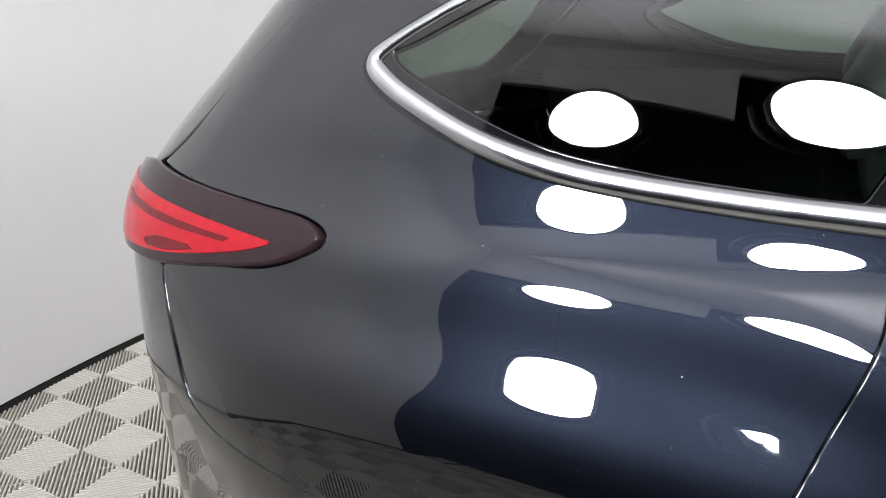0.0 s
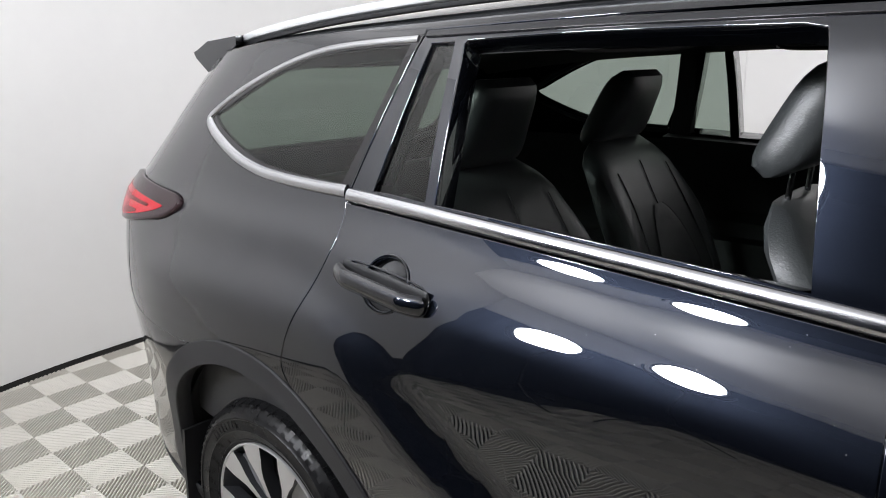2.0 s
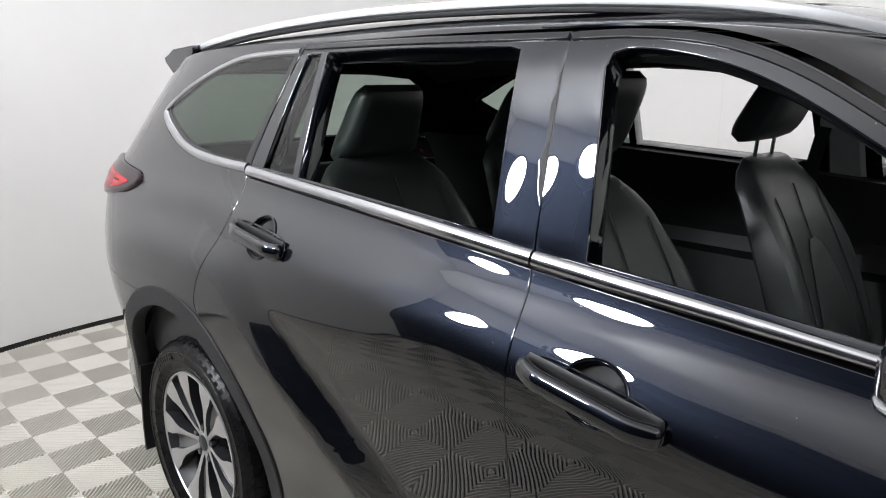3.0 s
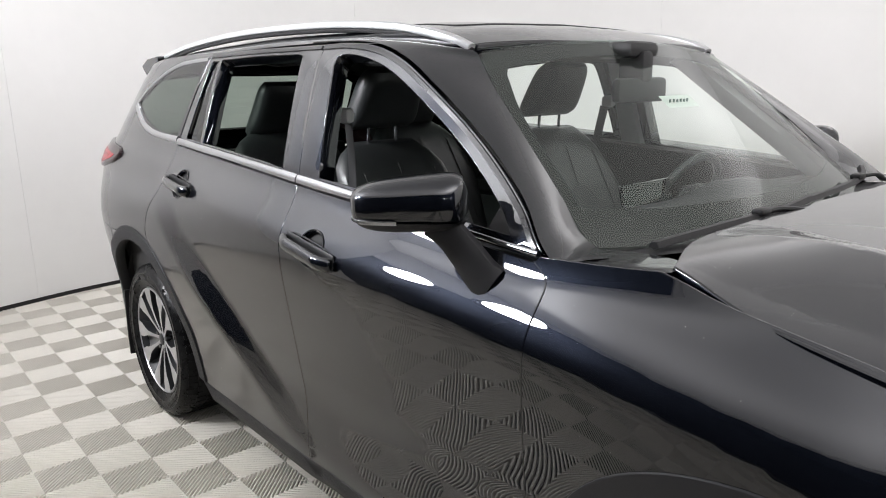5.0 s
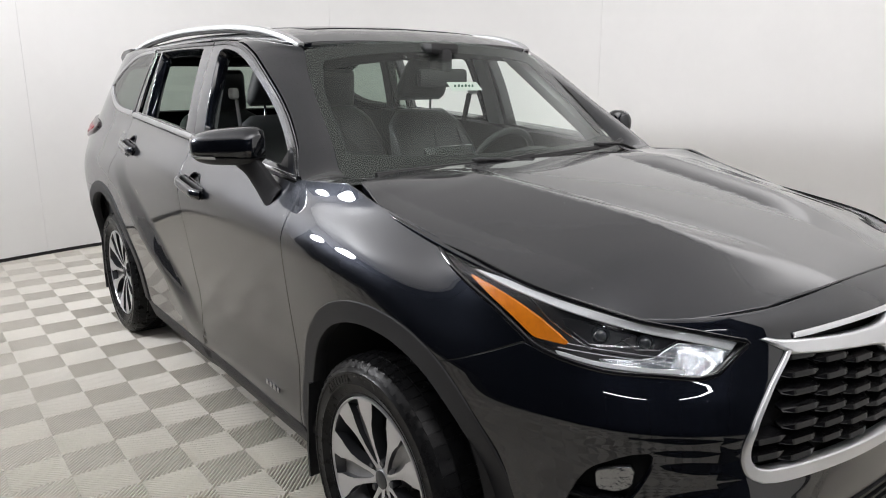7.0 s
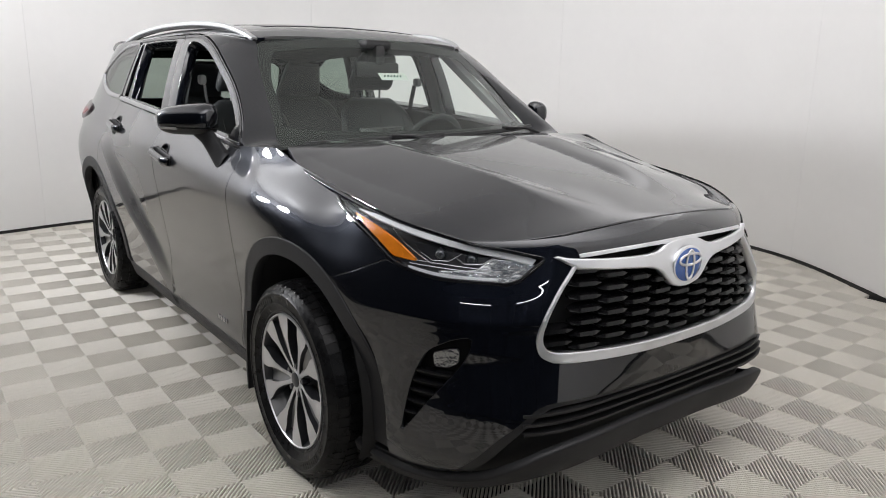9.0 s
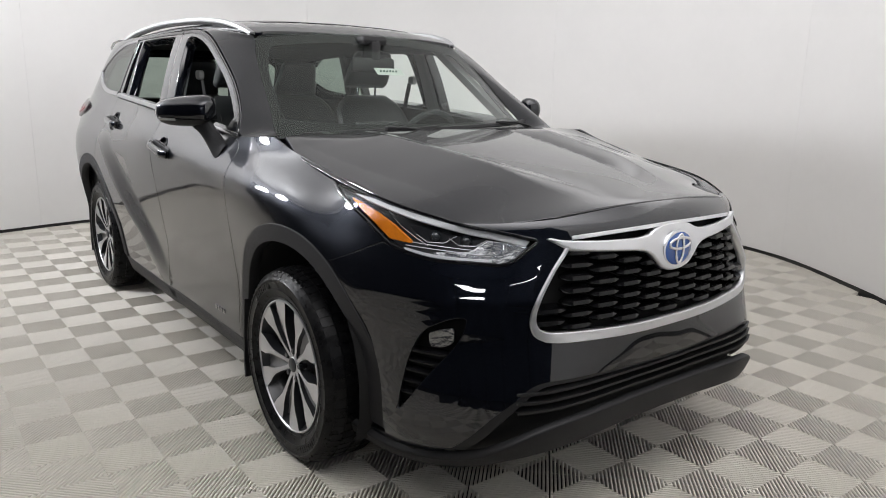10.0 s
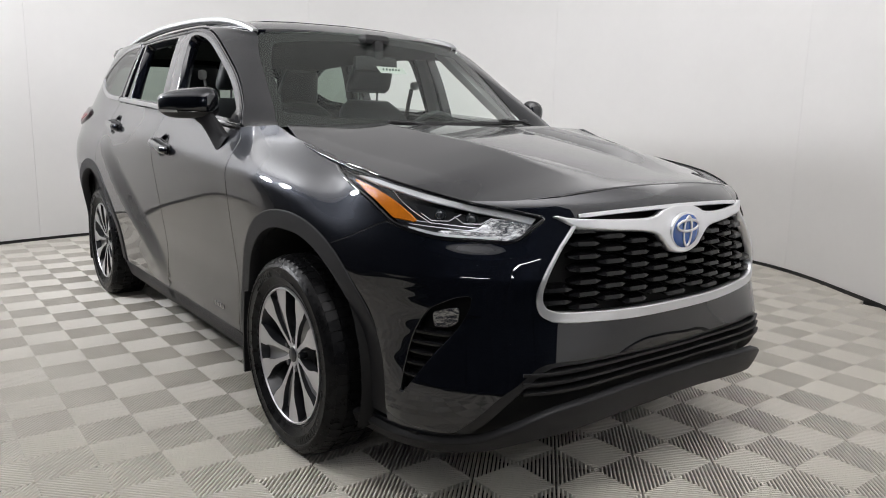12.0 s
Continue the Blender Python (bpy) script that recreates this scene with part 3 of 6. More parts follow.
def width(x, z):
    """Half the width before the nose and the tail round off."""
    if x > 2.0 or x < -2.2:
        return end_width(x, z)
    top = SHOULDER_Z(x)
    if z <= top:
        w = body_width(x, z)
    else:
        glass = end_width(x, z) + (body_width(x, top) - end_width(x, top)) * (1 - ease(z, top, top + 0.25))
        w = glass + (body_width(x, z) - glass) * ease(x, 0.80, 0.97) if x > 0.8 else glass
    k = max(ease(x, 1.5, 1.95), ease(-x, 1.72, 2.18))
    return w + (end_width(x, z) - w) * k if k > 0 else w


def half(x, z):
    """Half the car's width at a station and height, as a side view shows it."""
    w = width(x, z)
    if x > NOSE_X:
        p, t = NOSE_P(z), min((x - NOSE_X) / (NOSE(z) - NOSE_X), 1.0)
        w *= (1 - t ** p) ** (1 / p)
    elif x < TAIL_X:
        p, t = TAIL_P(z), min((x - TAIL_X) / (TAIL(z) - TAIL_X), 1.0)
        w *= (1 - t ** p) ** (1 / p)
    return w


def side(x, z):
    return Vector((x, -half(x, z), z))


def wrap(deg, z, nose=True):
    """The body's skin at an angle round the nose (0 dead ahead, 90 the flank) or round the tail."""
    x0, x1, p = (NOSE_X, NOSE(z), NOSE_P(z)) if nose else (TAIL_X, TAIL(z), TAIL_P(z))
    c, s, long = math.cos(radians(deg)), math.sin(radians(deg)), abs(x1 - x0)
    flip = 1 if s >= 0 else -1
    s = abs(s)
    x = x0
    for _ in range(3):
        wide = width(x, z)
        r = ((max(c, 0.0) / long) ** p + (s / wide) ** p) ** (-1 / p) + (shelf(deg, z) - sweep_back(deg) if nose else 0.0)
        x = x0 + (r * c if nose else -r * c)
    return Vector((x, -flip * r * s, z))


# ---- the car
CAR_Y = 0.03
car = thing("car", "glossy black seven-seat SUV with chrome trim, both near windows open", "car", at=(0, CAR_Y, 0))
BELT = Curve((-1.80, 1.40), (-1.58, 1.311), (-1.448, 1.288), (-1.264, 1.279), (-1.147, 1.274), (-0.90, 1.262), (-0.18, 1.226), (-0.085, 1.219), (0.40, 1.190), (0.87, 1.157), (1.0, 1.15))
WHEELS = (1.425, -1.425)


def arc(cx, cz, r, a0, a1, n=24, squash=1.0):
    """Part of a wheel arch, degrees from straight ahead, counted upwards."""
    return [Vector((cx + r * math.cos(radians(a0 + (a1 - a0) * i / n)) * squash, cz + r * math.sin(radians(a0 + (a1 - a0) * i / n)))) for i in range(n + 1)]


def belt_run(x0, x1, dz, n=14):
    return [Vector((x0 + (x1 - x0) * i / n, BELT(x0 + (x1 - x0) * i / n) + dz)) for i in range(n + 1)]


def nose_at(a, z):
    return wrap(a, z, True)



HL_TOP = [(44.9, 1.058), (42.0, 1.048), (39.4, 1.037), (34.7, 1.011), (30.8, 0.989), (26.6, 0.964), (23.0, 0.949), (19.0, 0.928)]
HL_FRONT = [(18.8, 0.922), (20.4, 0.890), (21.6, 0.866), (23.0, 0.856)]
HL_LOW = [(23.2, 0.856), (26.0, 0.860), (30.2, 0.863), (34.4, 0.888), (36.4, 0.922), (38.3, 0.956), (41.0, 0.990), (43.2, 1.020), (44.7, 1.048)]
SEAM_LOW = [(44.6, 0.800), (42.0, 0.825), (36.3, 0.894), (35.2, 0.899)]


def in_side_view(run, n=5, turn=0.0):
    """A run of angles round the nose and heights, as stations and heights."""
    return [Vector((p[0], p[2])) for p in (nose_at(q[0] + turn, q[1]) for q in path(run, n))]


def frame_side(x, z):
    """The flank where the door frames are, with a slight crown across each half of the middle pillar."""
    p, up = side(x, z), ease(z, 1.22, 1.27) * (1 - ease(z, 1.56, 1.60))
    lean = -0.11 * (z - 1.22)
    centre = -0.150 + lean * 0.7 if x < -0.086 + 0.087 * lean / 0.11 else -0.050 + lean * 0.9
    crown = max(0.0, 1 - ((x - centre) / 0.09) ** 2)
    return p + Vector((0, -0.0048 * crown * up, 0))


GAP = 0.0025
DOORS = {}


def strip_on(points, wide, proud, flip=False, scale=None):
    """A rounded moulding laid along a line on the body's flank."""
    pts = [Vector((p[0], -p[1] if flip else p[1], p[2])) for p in points]
    s_ = -1 if flip else 1
    section = [(wide * math.cos(a), proud * math.sin(a)) for a in [math.pi * k / 8 for k in range(9)]] + [(-wide, -0.006), (wide, -0.006)]

    def lean(t, p):
        w = half(p[0], p[2] + 0.03) - half(p[0], p[2] - 0.03)
        return Vector((0, -s_ * 0.06, -w)).normalized()
    return sweep(pts, section, up=lean, scale=scale)


DOOR_BACK = [(-1.145, 1.262), (-1.138, 1.21), (-1.145, 1.159), (-1.189, 1.042), (-1.226, 0.94), (-1.232, 0.89), (-1.20, 0.845)]
DOOR_MID = [(-0.085, 1.20), (-0.077, 1.16), (-0.071, 1.04), (-0.073, 0.874), (-0.073, 0.6), (-0.073, 0.30)]
DOOR_FRONT = [(0.885, 1.142), (0.930, 1.109), (0.932, 1.046), (0.928, 0.955), (0.911, 0.774), (0.895, 0.55), (0.885, 0.30)]
FR, FF = 0.515, 0.500  # radius of the flares' outer edge, rear and front


def cup_hole(x, z):
    return [Vector((x + 0.004 + 0.060 * math.cos(2 * math.pi * k / 28), z + 0.006 + 0.050 * math.sin(2 * math.pi * k / 28))) for k in range(28)]


def shifted(points, dx):
    return [(p[0] + dx, p[1]) for p in points]


for flip in (False, True):
    tag = dict(flip=flip)
    # rear door, lower skin
    a = math.degrees(math.asin((0.845 - 0.375) / FR))
    rear_door = skin("rear_door", loop(belt_run(-1.142, -0.088, -0.018), path(shifted(DOOR_MID, -GAP)), path([(-0.075, 0.30), (-0.5, 0.30), (-0.93, 0.30)], 4),
                                       arc(-1.425, 0.375, FR, -8, 66, 18), path(shifted(DOOR_BACK[::-1], GAP)))
                     , side, PAINT, car, step=(0.03, 0.016), holes=[cup_hole(-0.958, 1.119)], **tag)
    front_door = skin("front_door", loop(belt_run(-0.080, 0.882, -0.018), path(shifted(DOOR_FRONT, -GAP)), path([(0.882, 0.30), (0.4, 0.30), (-0.07, 0.30)], 4), path(shifted(DOOR_MID[::-1], GAP))),
                      side, PAINT, car, step=(0.03, 0.016), holes=[cup_hole(0.101, 1.041)], **tag)
    DOORS[flip] = {"rear_door": rear_door, "front_door": front_door}
    sill = skin("sill_cladding", loop(path([(-0.93, 0.297), (0.0, 0.297), (0.90, 0.297)], 8), path([(0.92, 0.21), (0, 0.21), (-0.93, 0.21)], 8)), side, CLAD, car, lift=0.004, label="dark grey plastic sill cladding", **tag)
    fender = skin("front_fender", loop(path(shifted(DOOR_FRONT, GAP)), path([(0.89, 0.30), (0.925, 0.30)], 2), arc(1.425, 0.375, FF, 188, 57, 30)[::1],
                                       in_side_view(SEAM_LOW), in_side_view(HL_LOW[3:], 5, 0.35),
                                       path([(1.555, 1.068), (1.50, 1.082), (1.388, 1.106), (1.28, 1.130), (1.20, 1.155), (1.16, 1.166)], 5), path([(1.16, 1.166), (1.02, 1.158), (0.90, 1.152)], 5)), side, PAINT, car, step=(0.03, 0.016), **tag)
    quarter = skin("rear_quarter_panel", loop(path(shifted(DOOR_BACK, -GAP)), arc(-1.425, 0.375, FR, 66, 112, 14), path([(-1.66, 0.848), (-1.782, 0.851), (-1.963, 0.868), (-2.04, 0.90), (-2.091, 0.998), (-2.128, 1.071), (-2.133, 1.094)], 5),
                                              path([(-2.133, 1.098), (-2.03, 1.117), (-1.905, 1.132), (-1.829, 1.160), (-1.799, 1.189), (-1.838, 1.209), (-1.925, 1.216), (-2.069, 1.224), (-2.225, 1.235)], 5),
                                              path([(-2.225, 1.237), (-2.16, 1.285), (-2.10, 1.345), (-2.02, 1.425), (-1.93, 1.505), (-1.86, 1.550), (-1.80, 1.590)], 5),
                                              path([(-1.80, 1.592), (-1.6, 1.612), (-1.3, 1.622), (-1.01, 1.622)], 6), path([(-1.008, 1.622), (-1.08, 1.44), (-1.147, 1.265)], 6)),
                   side, PAINT, car, step=(0.03, 0.018), holes=[loop(path([(-1.165, 1.284), (-1.264, 1.287), (-1.448, 1.297), (-1.57, 1.320), (-1.705, 1.372), (-1.762, 1.412), (-1.735, 1.438), (-1.62, 1.492), (-1.494, 1.540), (-1.35, 1.578), (-1.2, 1.592), (-1.025, 1.597)], 5),
                                                          path([(-1.03, 1.592), (-1.10, 1.43), (-1.16, 1.29)], 5))], **tag)
    trim_out = loop(path([(-1.152, 1.268), (-1.264, 1.271), (-1.448, 1.281), (-1.58, 1.304), (-1.723, 1.359), (-1.783, 1.407), (-1.742, 1.450), (-1.63, 1.503), (-1.494, 1.553), (-1.38, 1.585), (-1.22, 1.604), (-1.012, 1.609)], 6),
                    path([(-1.014, 1.606), (-1.08, 1.44), (-1.150, 1.272)], 5))
    trim_in = loop(path([(-1.172, 1.294), (-1.264, 1.298), (-1.388, 1.306), (-1.524, 1.328), (-1.677, 1.386), (-1.737, 1.424), (-1.689, 1.448), (-1.557, 1.508), (-1.431, 1.553), (-1.30, 1.578), (-1.15, 1.588), (-1.036, 1.590)], 6),
                   path([(-1.040, 1.586), (-1.105, 1.43), (-1.166, 1.300)], 5))
    skin("window_seal", trim_out, side, GLOSS, quarter, holes=[trim_in], lift=0.001, depth=0.010, round_r=0.006, step=(0.02, 0.02), **tag)
    low = path([(-1.147, 1.282), (-1.264, 1.284), (-1.40, 1.291), (-1.50, 1.303), (-1.60, 1.328), (-1.70, 1.370), (-1.745, 1.395), (-1.762, 1.412), (-1.748, 1.432), (-1.66, 1.480), (-1.55, 1.524), (-1.42, 1.565), (-1.30, 1.588), (-1.15, 1.597), (-1.02, 1.600)], 5)
    part("window_trim", strip_on([side(q[0], q[1]) for q in low], 0.0155, 0.010, flip, lambda t: 1.0 if t < 0.45 else 1.0 - 0.45 * ease(t, 0.45, 0.65)), CHROME, quarter, "bright metal surround of the rear quarter window")
    glass = skin("quarter_window", trim_in, side, PRIVACY, quarter, step=(0.02, 0.015), lift=-0.002, depth=0.004, round_r=0.001, label="dark tinted quarter window glass", **tag)
    # door frames round the open windows
    rear_open = loop(path([(-0.886, 1.282), (-0.889, 1.45), (-0.893, 1.588)], 4), path([(-0.885, 1.596), (-0.6, 1.601), (-0.265, 1.597)], 4), path([(-0.24, 1.592), (-0.227, 1.572), (-0.205, 1.40), (-0.188, 1.246)], 4), belt_run(-0.188, -0.886, 0.020, 6))
    vent = loop(path([(-1.068, 1.286), (-1.03, 1.42), (-0.985, 1.588)], 4), path([(-0.985, 1.592), (-0.918, 1.594)], 2), path([(-0.916, 1.59), (-0.914, 1.45), (-0.912, 1.284)], 4), belt_run(-0.912, -1.068, 0.020, 3))
    skin("window_frame", loop(path([(-1.143, 1.268), (-1.075, 1.44), (-1.003, 1.614)], 6), path([(-1.0, 1.618), (-0.6, 1.622), (-0.128, 1.618)], 6), path([(-0.122, 1.615), (-0.104, 1.42), (-0.089, 1.224)], 5), belt_run(-0.09, -1.143, -0.006, 14)),
                  frame_side, PAINT, rear_door, holes=[rear_open, vent], lift=-0.002, depth=0.055, step=(0.014, 0.03), **tag)
    skin("vent_window", vent, side, PRIVACY, rear_door, lift=-0.012, depth=0.004, round_r=0.001, label="small fixed dark tinted pane", **tag)
    front_open = loop(path([(0.020, 1.232), (-0.005, 1.42), (-0.030, 1.555)], 4), path([(-0.022, 1.580), (0.02, 1.587), (0.12, 1.575), (0.24, 1.540), (0.371, 1.474), (0.567, 1.355), (0.72, 1.252), (0.80, 1.187)], 5), belt_run(0.80, 0.020, 0.020, 8))
    skin("window_frame", loop(path([(-0.083, 1.224), (-0.10, 1.42), (-0.118, 1.615)], 5), path([(-0.112, 1.618), (0.02, 1.617), (0.16, 1.601), (0.28, 1.563), (0.40, 1.500), (0.60, 1.378), (0.78, 1.258), (0.893, 1.165)], 5), belt_run(0.893, -0.083, -0.006, 14)),
                  frame_side, PAINT, front_door, holes=[front_open], lift=-0.002, depth=0.055, step=(0.014, 0.03), **tag)
    # bright strip along the belt
    for nm, x0, x1, par in (("belt_trim", -1.141, -0.089, rear_door), ("belt_trim", -0.083, 0.890, front_door)):
        rod = [side(q[0], q[1] + 0.002) for q in belt_run(x0, x1, 0.0, 24)]
        part(nm, strip_on(rod, 0.0150, 0.009, flip, (lambda t: 1.0) if x0 < -1 else (lambda t: 1.0 - 0.55 * ease(t, 0.1, 0.9))), CHROME, par, "bright metal belt strip")
    # thin bright line round the top of the windows
    top_rail = path([(-1.0, 1.613), (-0.6, 1.616), (-0.128, 1.613)], 8)
    skin("upper_trim", loop(top_rail, [Vector((q[0], q[1] - 0.009)) for q in top_rail[::-1]]), side, DARKSATIN, rear_door, lift=0.003, depth=0.006, round_r=0.002, step=(0.03, 0.01), **tag)
    arch_pts = path([(-0.113, 1.613), (0.02, 1.612), (0.16, 1.596), (0.28, 1.558), (0.40, 1.495), (0.60, 1.373), (0.78, 1.253), (0.885, 1.168)], 6)
    skin("upper_trim", loop(arch_pts, [Vector((q[0] - 0.004, q[1] - 0.010)) for q in arch_pts[::-1]]), side, DARKSATIN, front_door, lift=0.003, depth=0.006, round_r=0.002, step=(0.03, 0.01), **tag)
    # flares round the wheels
    for cx, r, lo, hi, nm in ((1.425, FF, -11, 188, "front_flare"), (-1.425, FR, -8, 195, "rear_flare")):
        outer, inner = arc(cx, 0.375, r + 0.004, lo, hi, 40), arc(cx, 0.375, r - 0.055, hi, lo, 40)
        skin(nm, loop(outer, inner), side, CLAD, car, lift=0.006, depth=0.045, round_r=0.004, step=(0.03, 0.03), label="dark grey plastic wheel-arch flare", **tag)
        # inner liner of the wheel house
        rows = []
        for i in range(25):
            t = radians(-20 + 220 * i / 24)
            rows.append([Vector((cx + (r - 0.05) * math.cos(t), (1 if flip else -1) * y, 0.375 + (r - 0.05) * math.sin(t))) for y in (0.90, 0.75, 0.60)])
        part("wheel_house", join(grid(rows), grid([[r0[2] for r0 in rows], [Vector((cx, (1 if flip else -1) * 0.60, 0.375))] * len(rows)])), DARK, car)

# ---- roof, pillars, screens
ROOF_Z = Curve((-2.3, 1.595), (-1.9, 1.648), (-1.3, 1.690), (-0.6, 1.708), (0.0, 1.694), (0.25, 1.668), (0.40, 1.626), (0.5, 1.585))
ROOF_DROP = Curve((0.0, 0.0), (0.3, 0.007), (0.5, 0.022), (0.6, 0.037), (0.66, 0.055), (0.70, 0.082), (0.74, 0.13))


def roof_at(x, y):
    return Vector((x, y, ROOF_Z(x) - ROOF_DROP(abs(y)) * (1 + 0.1 * ease(abs(x), 1.2, 2.0))))


SHIELD_X = Curve((1.05, 1.10), (1.15, 1.005), (1.30, 0.825), (1.452, 0.640), (1.60, 0.455), (1.68, 0.345))


def shield_at(y, z):
    return Vector((SHIELD_X(z) - 0.22 * y * y, y, z))


roof_edge = path([(-1.86, -0.648), (-1.6, -0.690), (-1.0, -0.712), (-0.3, -0.712), (0.1, -0.690), (0.30, -0.655), (0.378, -0.60)], 6)
front_edge = path([(0.378, -0.60), (0.418, -0.3), (0.433, 0.0), (0.418, 0.3), (0.378, 0.60)], 5)
other_edge = [Vector((q[0], -q[1])) for q in roof_edge[::-1]]
back_edge = path([(-1.86, 0.648), (-1.95, 0.3), (-1.97, 0), (-1.95, -0.3), (-1.86, -0.648)], 5)
sun_ring = loop(path([(0.17, -0.42), (0.19, 0), (0.17, 0.42)], 5), path([(0.15, 0.45), (-0.25, 0.46), (-0.62, 0.45)], 4), path([(-0.64, 0.42), (-0.65, 0), (-0.64, -0.42)], 5), path([(-0.62, -0.45), (-0.25, -0.46), (0.15, -0.45)], 4))
roof = skin("roof", loop(roof_edge, front_edge, other_edge, back_edge), roof_at, PAINT, car, step=(0.06, 0.04), depth=0.03, holes=[sun_ring])
skin("sunroof", sun_ring, roof_at, GLOSS, roof, step=(0.06, 0.05), depth=0.02, lift=0.003, label="dark glass sunroof panel")


def shield_ring(k, low, high):
    """Outline of the windscreen, drawn in by k from the pillars."""
    left = path([(-(0.712 - k), low), (-(0.690 - k), 1.25), (-(0.652 - k), 1.42), (-(0.596 - k), high - 0.03)], 5)
    top = path([(-(0.575 - k), high - 0.012), (-0.3, high + 0.015), (0, high + 0.025), (0.3, high + 0.015), (0.575 - k, high - 0.012)], 5)
    right = [Vector((-q[0], q[1])) for q in left[::-1]]
    bottom = path([(0.695 - k, low - 0.012), (0.4, low - 0.03), (0, low - 0.035), (-0.4, low - 0.03), (-(0.695 - k), low - 0.012)], 5)
    return loop(left, top, right, bottom)


windscreen = skin("windscreen", shield_ring(0.0, 1.155, 1.592), shield_at, CLEAR, car, step=(0.06, 0.04), depth=0.005, round_r=0.001, label="clear green-tinted windscreen glass")
windscreen.visible_shadow = False
skin("black_border", shield_ring(-0.002, 1.154, 1.594), shield_at, DARK, windscreen, step=(0.05, 0.04), depth=0.004, round_r=0.001, lift=-0.011, holes=[shield_ring(0.045, 1.235, 1.556)], label="black printed border of the glass")


def lofted(name, a, b, mat, parent, bulge=0.0, n=6, flip=False, label=""):
    """A strip between two curves with the same number of points, swelling outwards."""
    rows = []
    for p, q in zip(a, b):
        row = []
        for i in range(n + 1):
            t = i / n
            v = p.lerp(q, t)
            out = Vector((0.25, -1.0, 0.9)).normalized()
            v = v + out * bulge * 4 * t * (1 - t)
            row.append(Vector((v[0], -v[1] if flip else v[1], v[2])))
        rows.append(row)
    return part(name, grid(rows), mat, parent, label)


for flip in (False, True):
    n = 40
    up = path([(0.96, 1.148), (0.915, 1.160), (0.80, 1.256), (0.62, 1.379), (0.42, 1.503), (0.295, 1.569), (0.17, 1.607), (0.02, 1.621), (-0.20, 1.624)], 5)
    low_edge = [side(q[0], q[1]) for q in up]
    glass_edge = path([(1.02, -0.735, 1.146), (0.890, -0.714, 1.158), (0.785, -0.690, 1.250), (0.592, -0.652, 1.420), (0.486, -0.622, 1.505), (0.422, -0.594, 1.560), (0.370, -0.612, 1.588), (0.10, -0.69, 1.612), (-0.20, -0.712, 1.618)], 5)
    lofted("front_pillar", low_edge, [Vector(q) for q in glass_edge], PAINT, car, bulge=0.012, flip=flip)
    gut = path([(-1.80, 1.594), (-1.6, 1.614), (-1.3, 1.624), (-1.0, 1.624), (-0.6, 1.625), (-0.18, 1.624)], 6)
    rim_ = path([(-1.86, -0.648), (-1.6, -0.690), (-1.3, -0.703), (-1.0, -0.712), (-0.6, -0.714), (-0.18, -0.708)], 6)
    lofted("roof_side", [side(q[0], q[1]) for q in gut], [roof_at(q[0], q[1]) for q in rim_], PAINT, car, bulge=0.004, flip=flip)
    s = -1 if flip else 1
    line = [Vector((q[0], s * q[1], q[2])) for q in path([(0.385, -0.592, 1.590), (0.33, -0.606, 1.613), (0.22, -0.620, 1.640), (0.05, -0.630, 1.664), (-0.3, -0.636, 1.686), (-0.85, -0.636, 1.692), (-1.35, -0.624, 1.674), (-1.70, -0.606, 1.646), (-1.86, -0.597, 1.624)], 6)]
    part("roof_rail", sweep(line, oval(0.023, 0.013, 12, 3.0), scale=lambda t: 0.75 + 0.25 * min(1, 6 * t, 8 * (1 - t))), RAIL, car, "silver roof rail")
    foot = [q - Vector((0, 0, 0.012)) for q in line]
    part("rail_foot", sweep(foot, oval(0.012, 0.012, 8, 3.0)), PLASTIC, car)

# ---- hood and nose
HOOD_Z = Curve((1.0, 1.180), (1.15, 1.172), (1.40, 1.148), (1.70, 1.110), (1.95, 1.072), (2.15, 1.036), (2.26, 1.016), (2.32, 0.998))
HOOD_DROP = Curve((1.0, 0.002), (1.15, 0.005), (1.20, 0.013), (1.28, 0.030), (1.40, 0.047), (1.60, 0.068), (1.90, 0.089), (2.10, 0.145), (2.3, 0.152))
HOOD_LINE = Curve((1.0, 0.50), (1.4, 0.44), (1.8, 0.36), (2.3, 0.24))


def hood_at(x, y):
    """The hood: two ridges that close in towards the nose, with a hollow between them that rises steeply to each ridge."""
    a = abs(y)
    z = HOOD_Z(x) - HOOD_DROP(x) * (a / 0.82) ** 2.4
    ridge, rise = HOOD_LINE(x), ease(x, 1.06, 1.35) * (1 - ease(x, 1.75, 2.22))
    inner = min(max((ridge - a) / 0.13, 0.0), 1.0)
    outer = min(max((a - ridge) / 0.30, 0.0), 1.0)
    z += 0.031 * rise * (1 - inner ** 1.5) * (1 - outer) ** 1.25
    return Vector((x, y, z))


hood_side = path([(1.155, -0.795), (1.20, -0.805), (1.28, -0.822), (1.388, -0.834), (1.597, -0.820), (1.75, -0.806), (1.905, -0.774), (2.028, -0.716), (2.142, -0.603), (2.200, -0.515), (2.238, -0.431)], 5)
hood_front = path([(2.238, -0.431), (2.267, -0.242), (2.275, 0.0), (2.267, 0.242), (2.238, 0.431)], 6)
hood_back = path([(1.155, 0.795), (1.082, 0.6), (1.066, 0.3), (1.062, 0), (1.066, -0.3), (1.082, -0.6), (1.155, -0.795)], 5)
hood = skin("hood", loop(hood_side, hood_front, [Vector((q[0], -q[1])) for q in hood_side[::-1]], hood_back), hood_at, PAINT, car, step=(0.03, 0.012), depth=0.02)
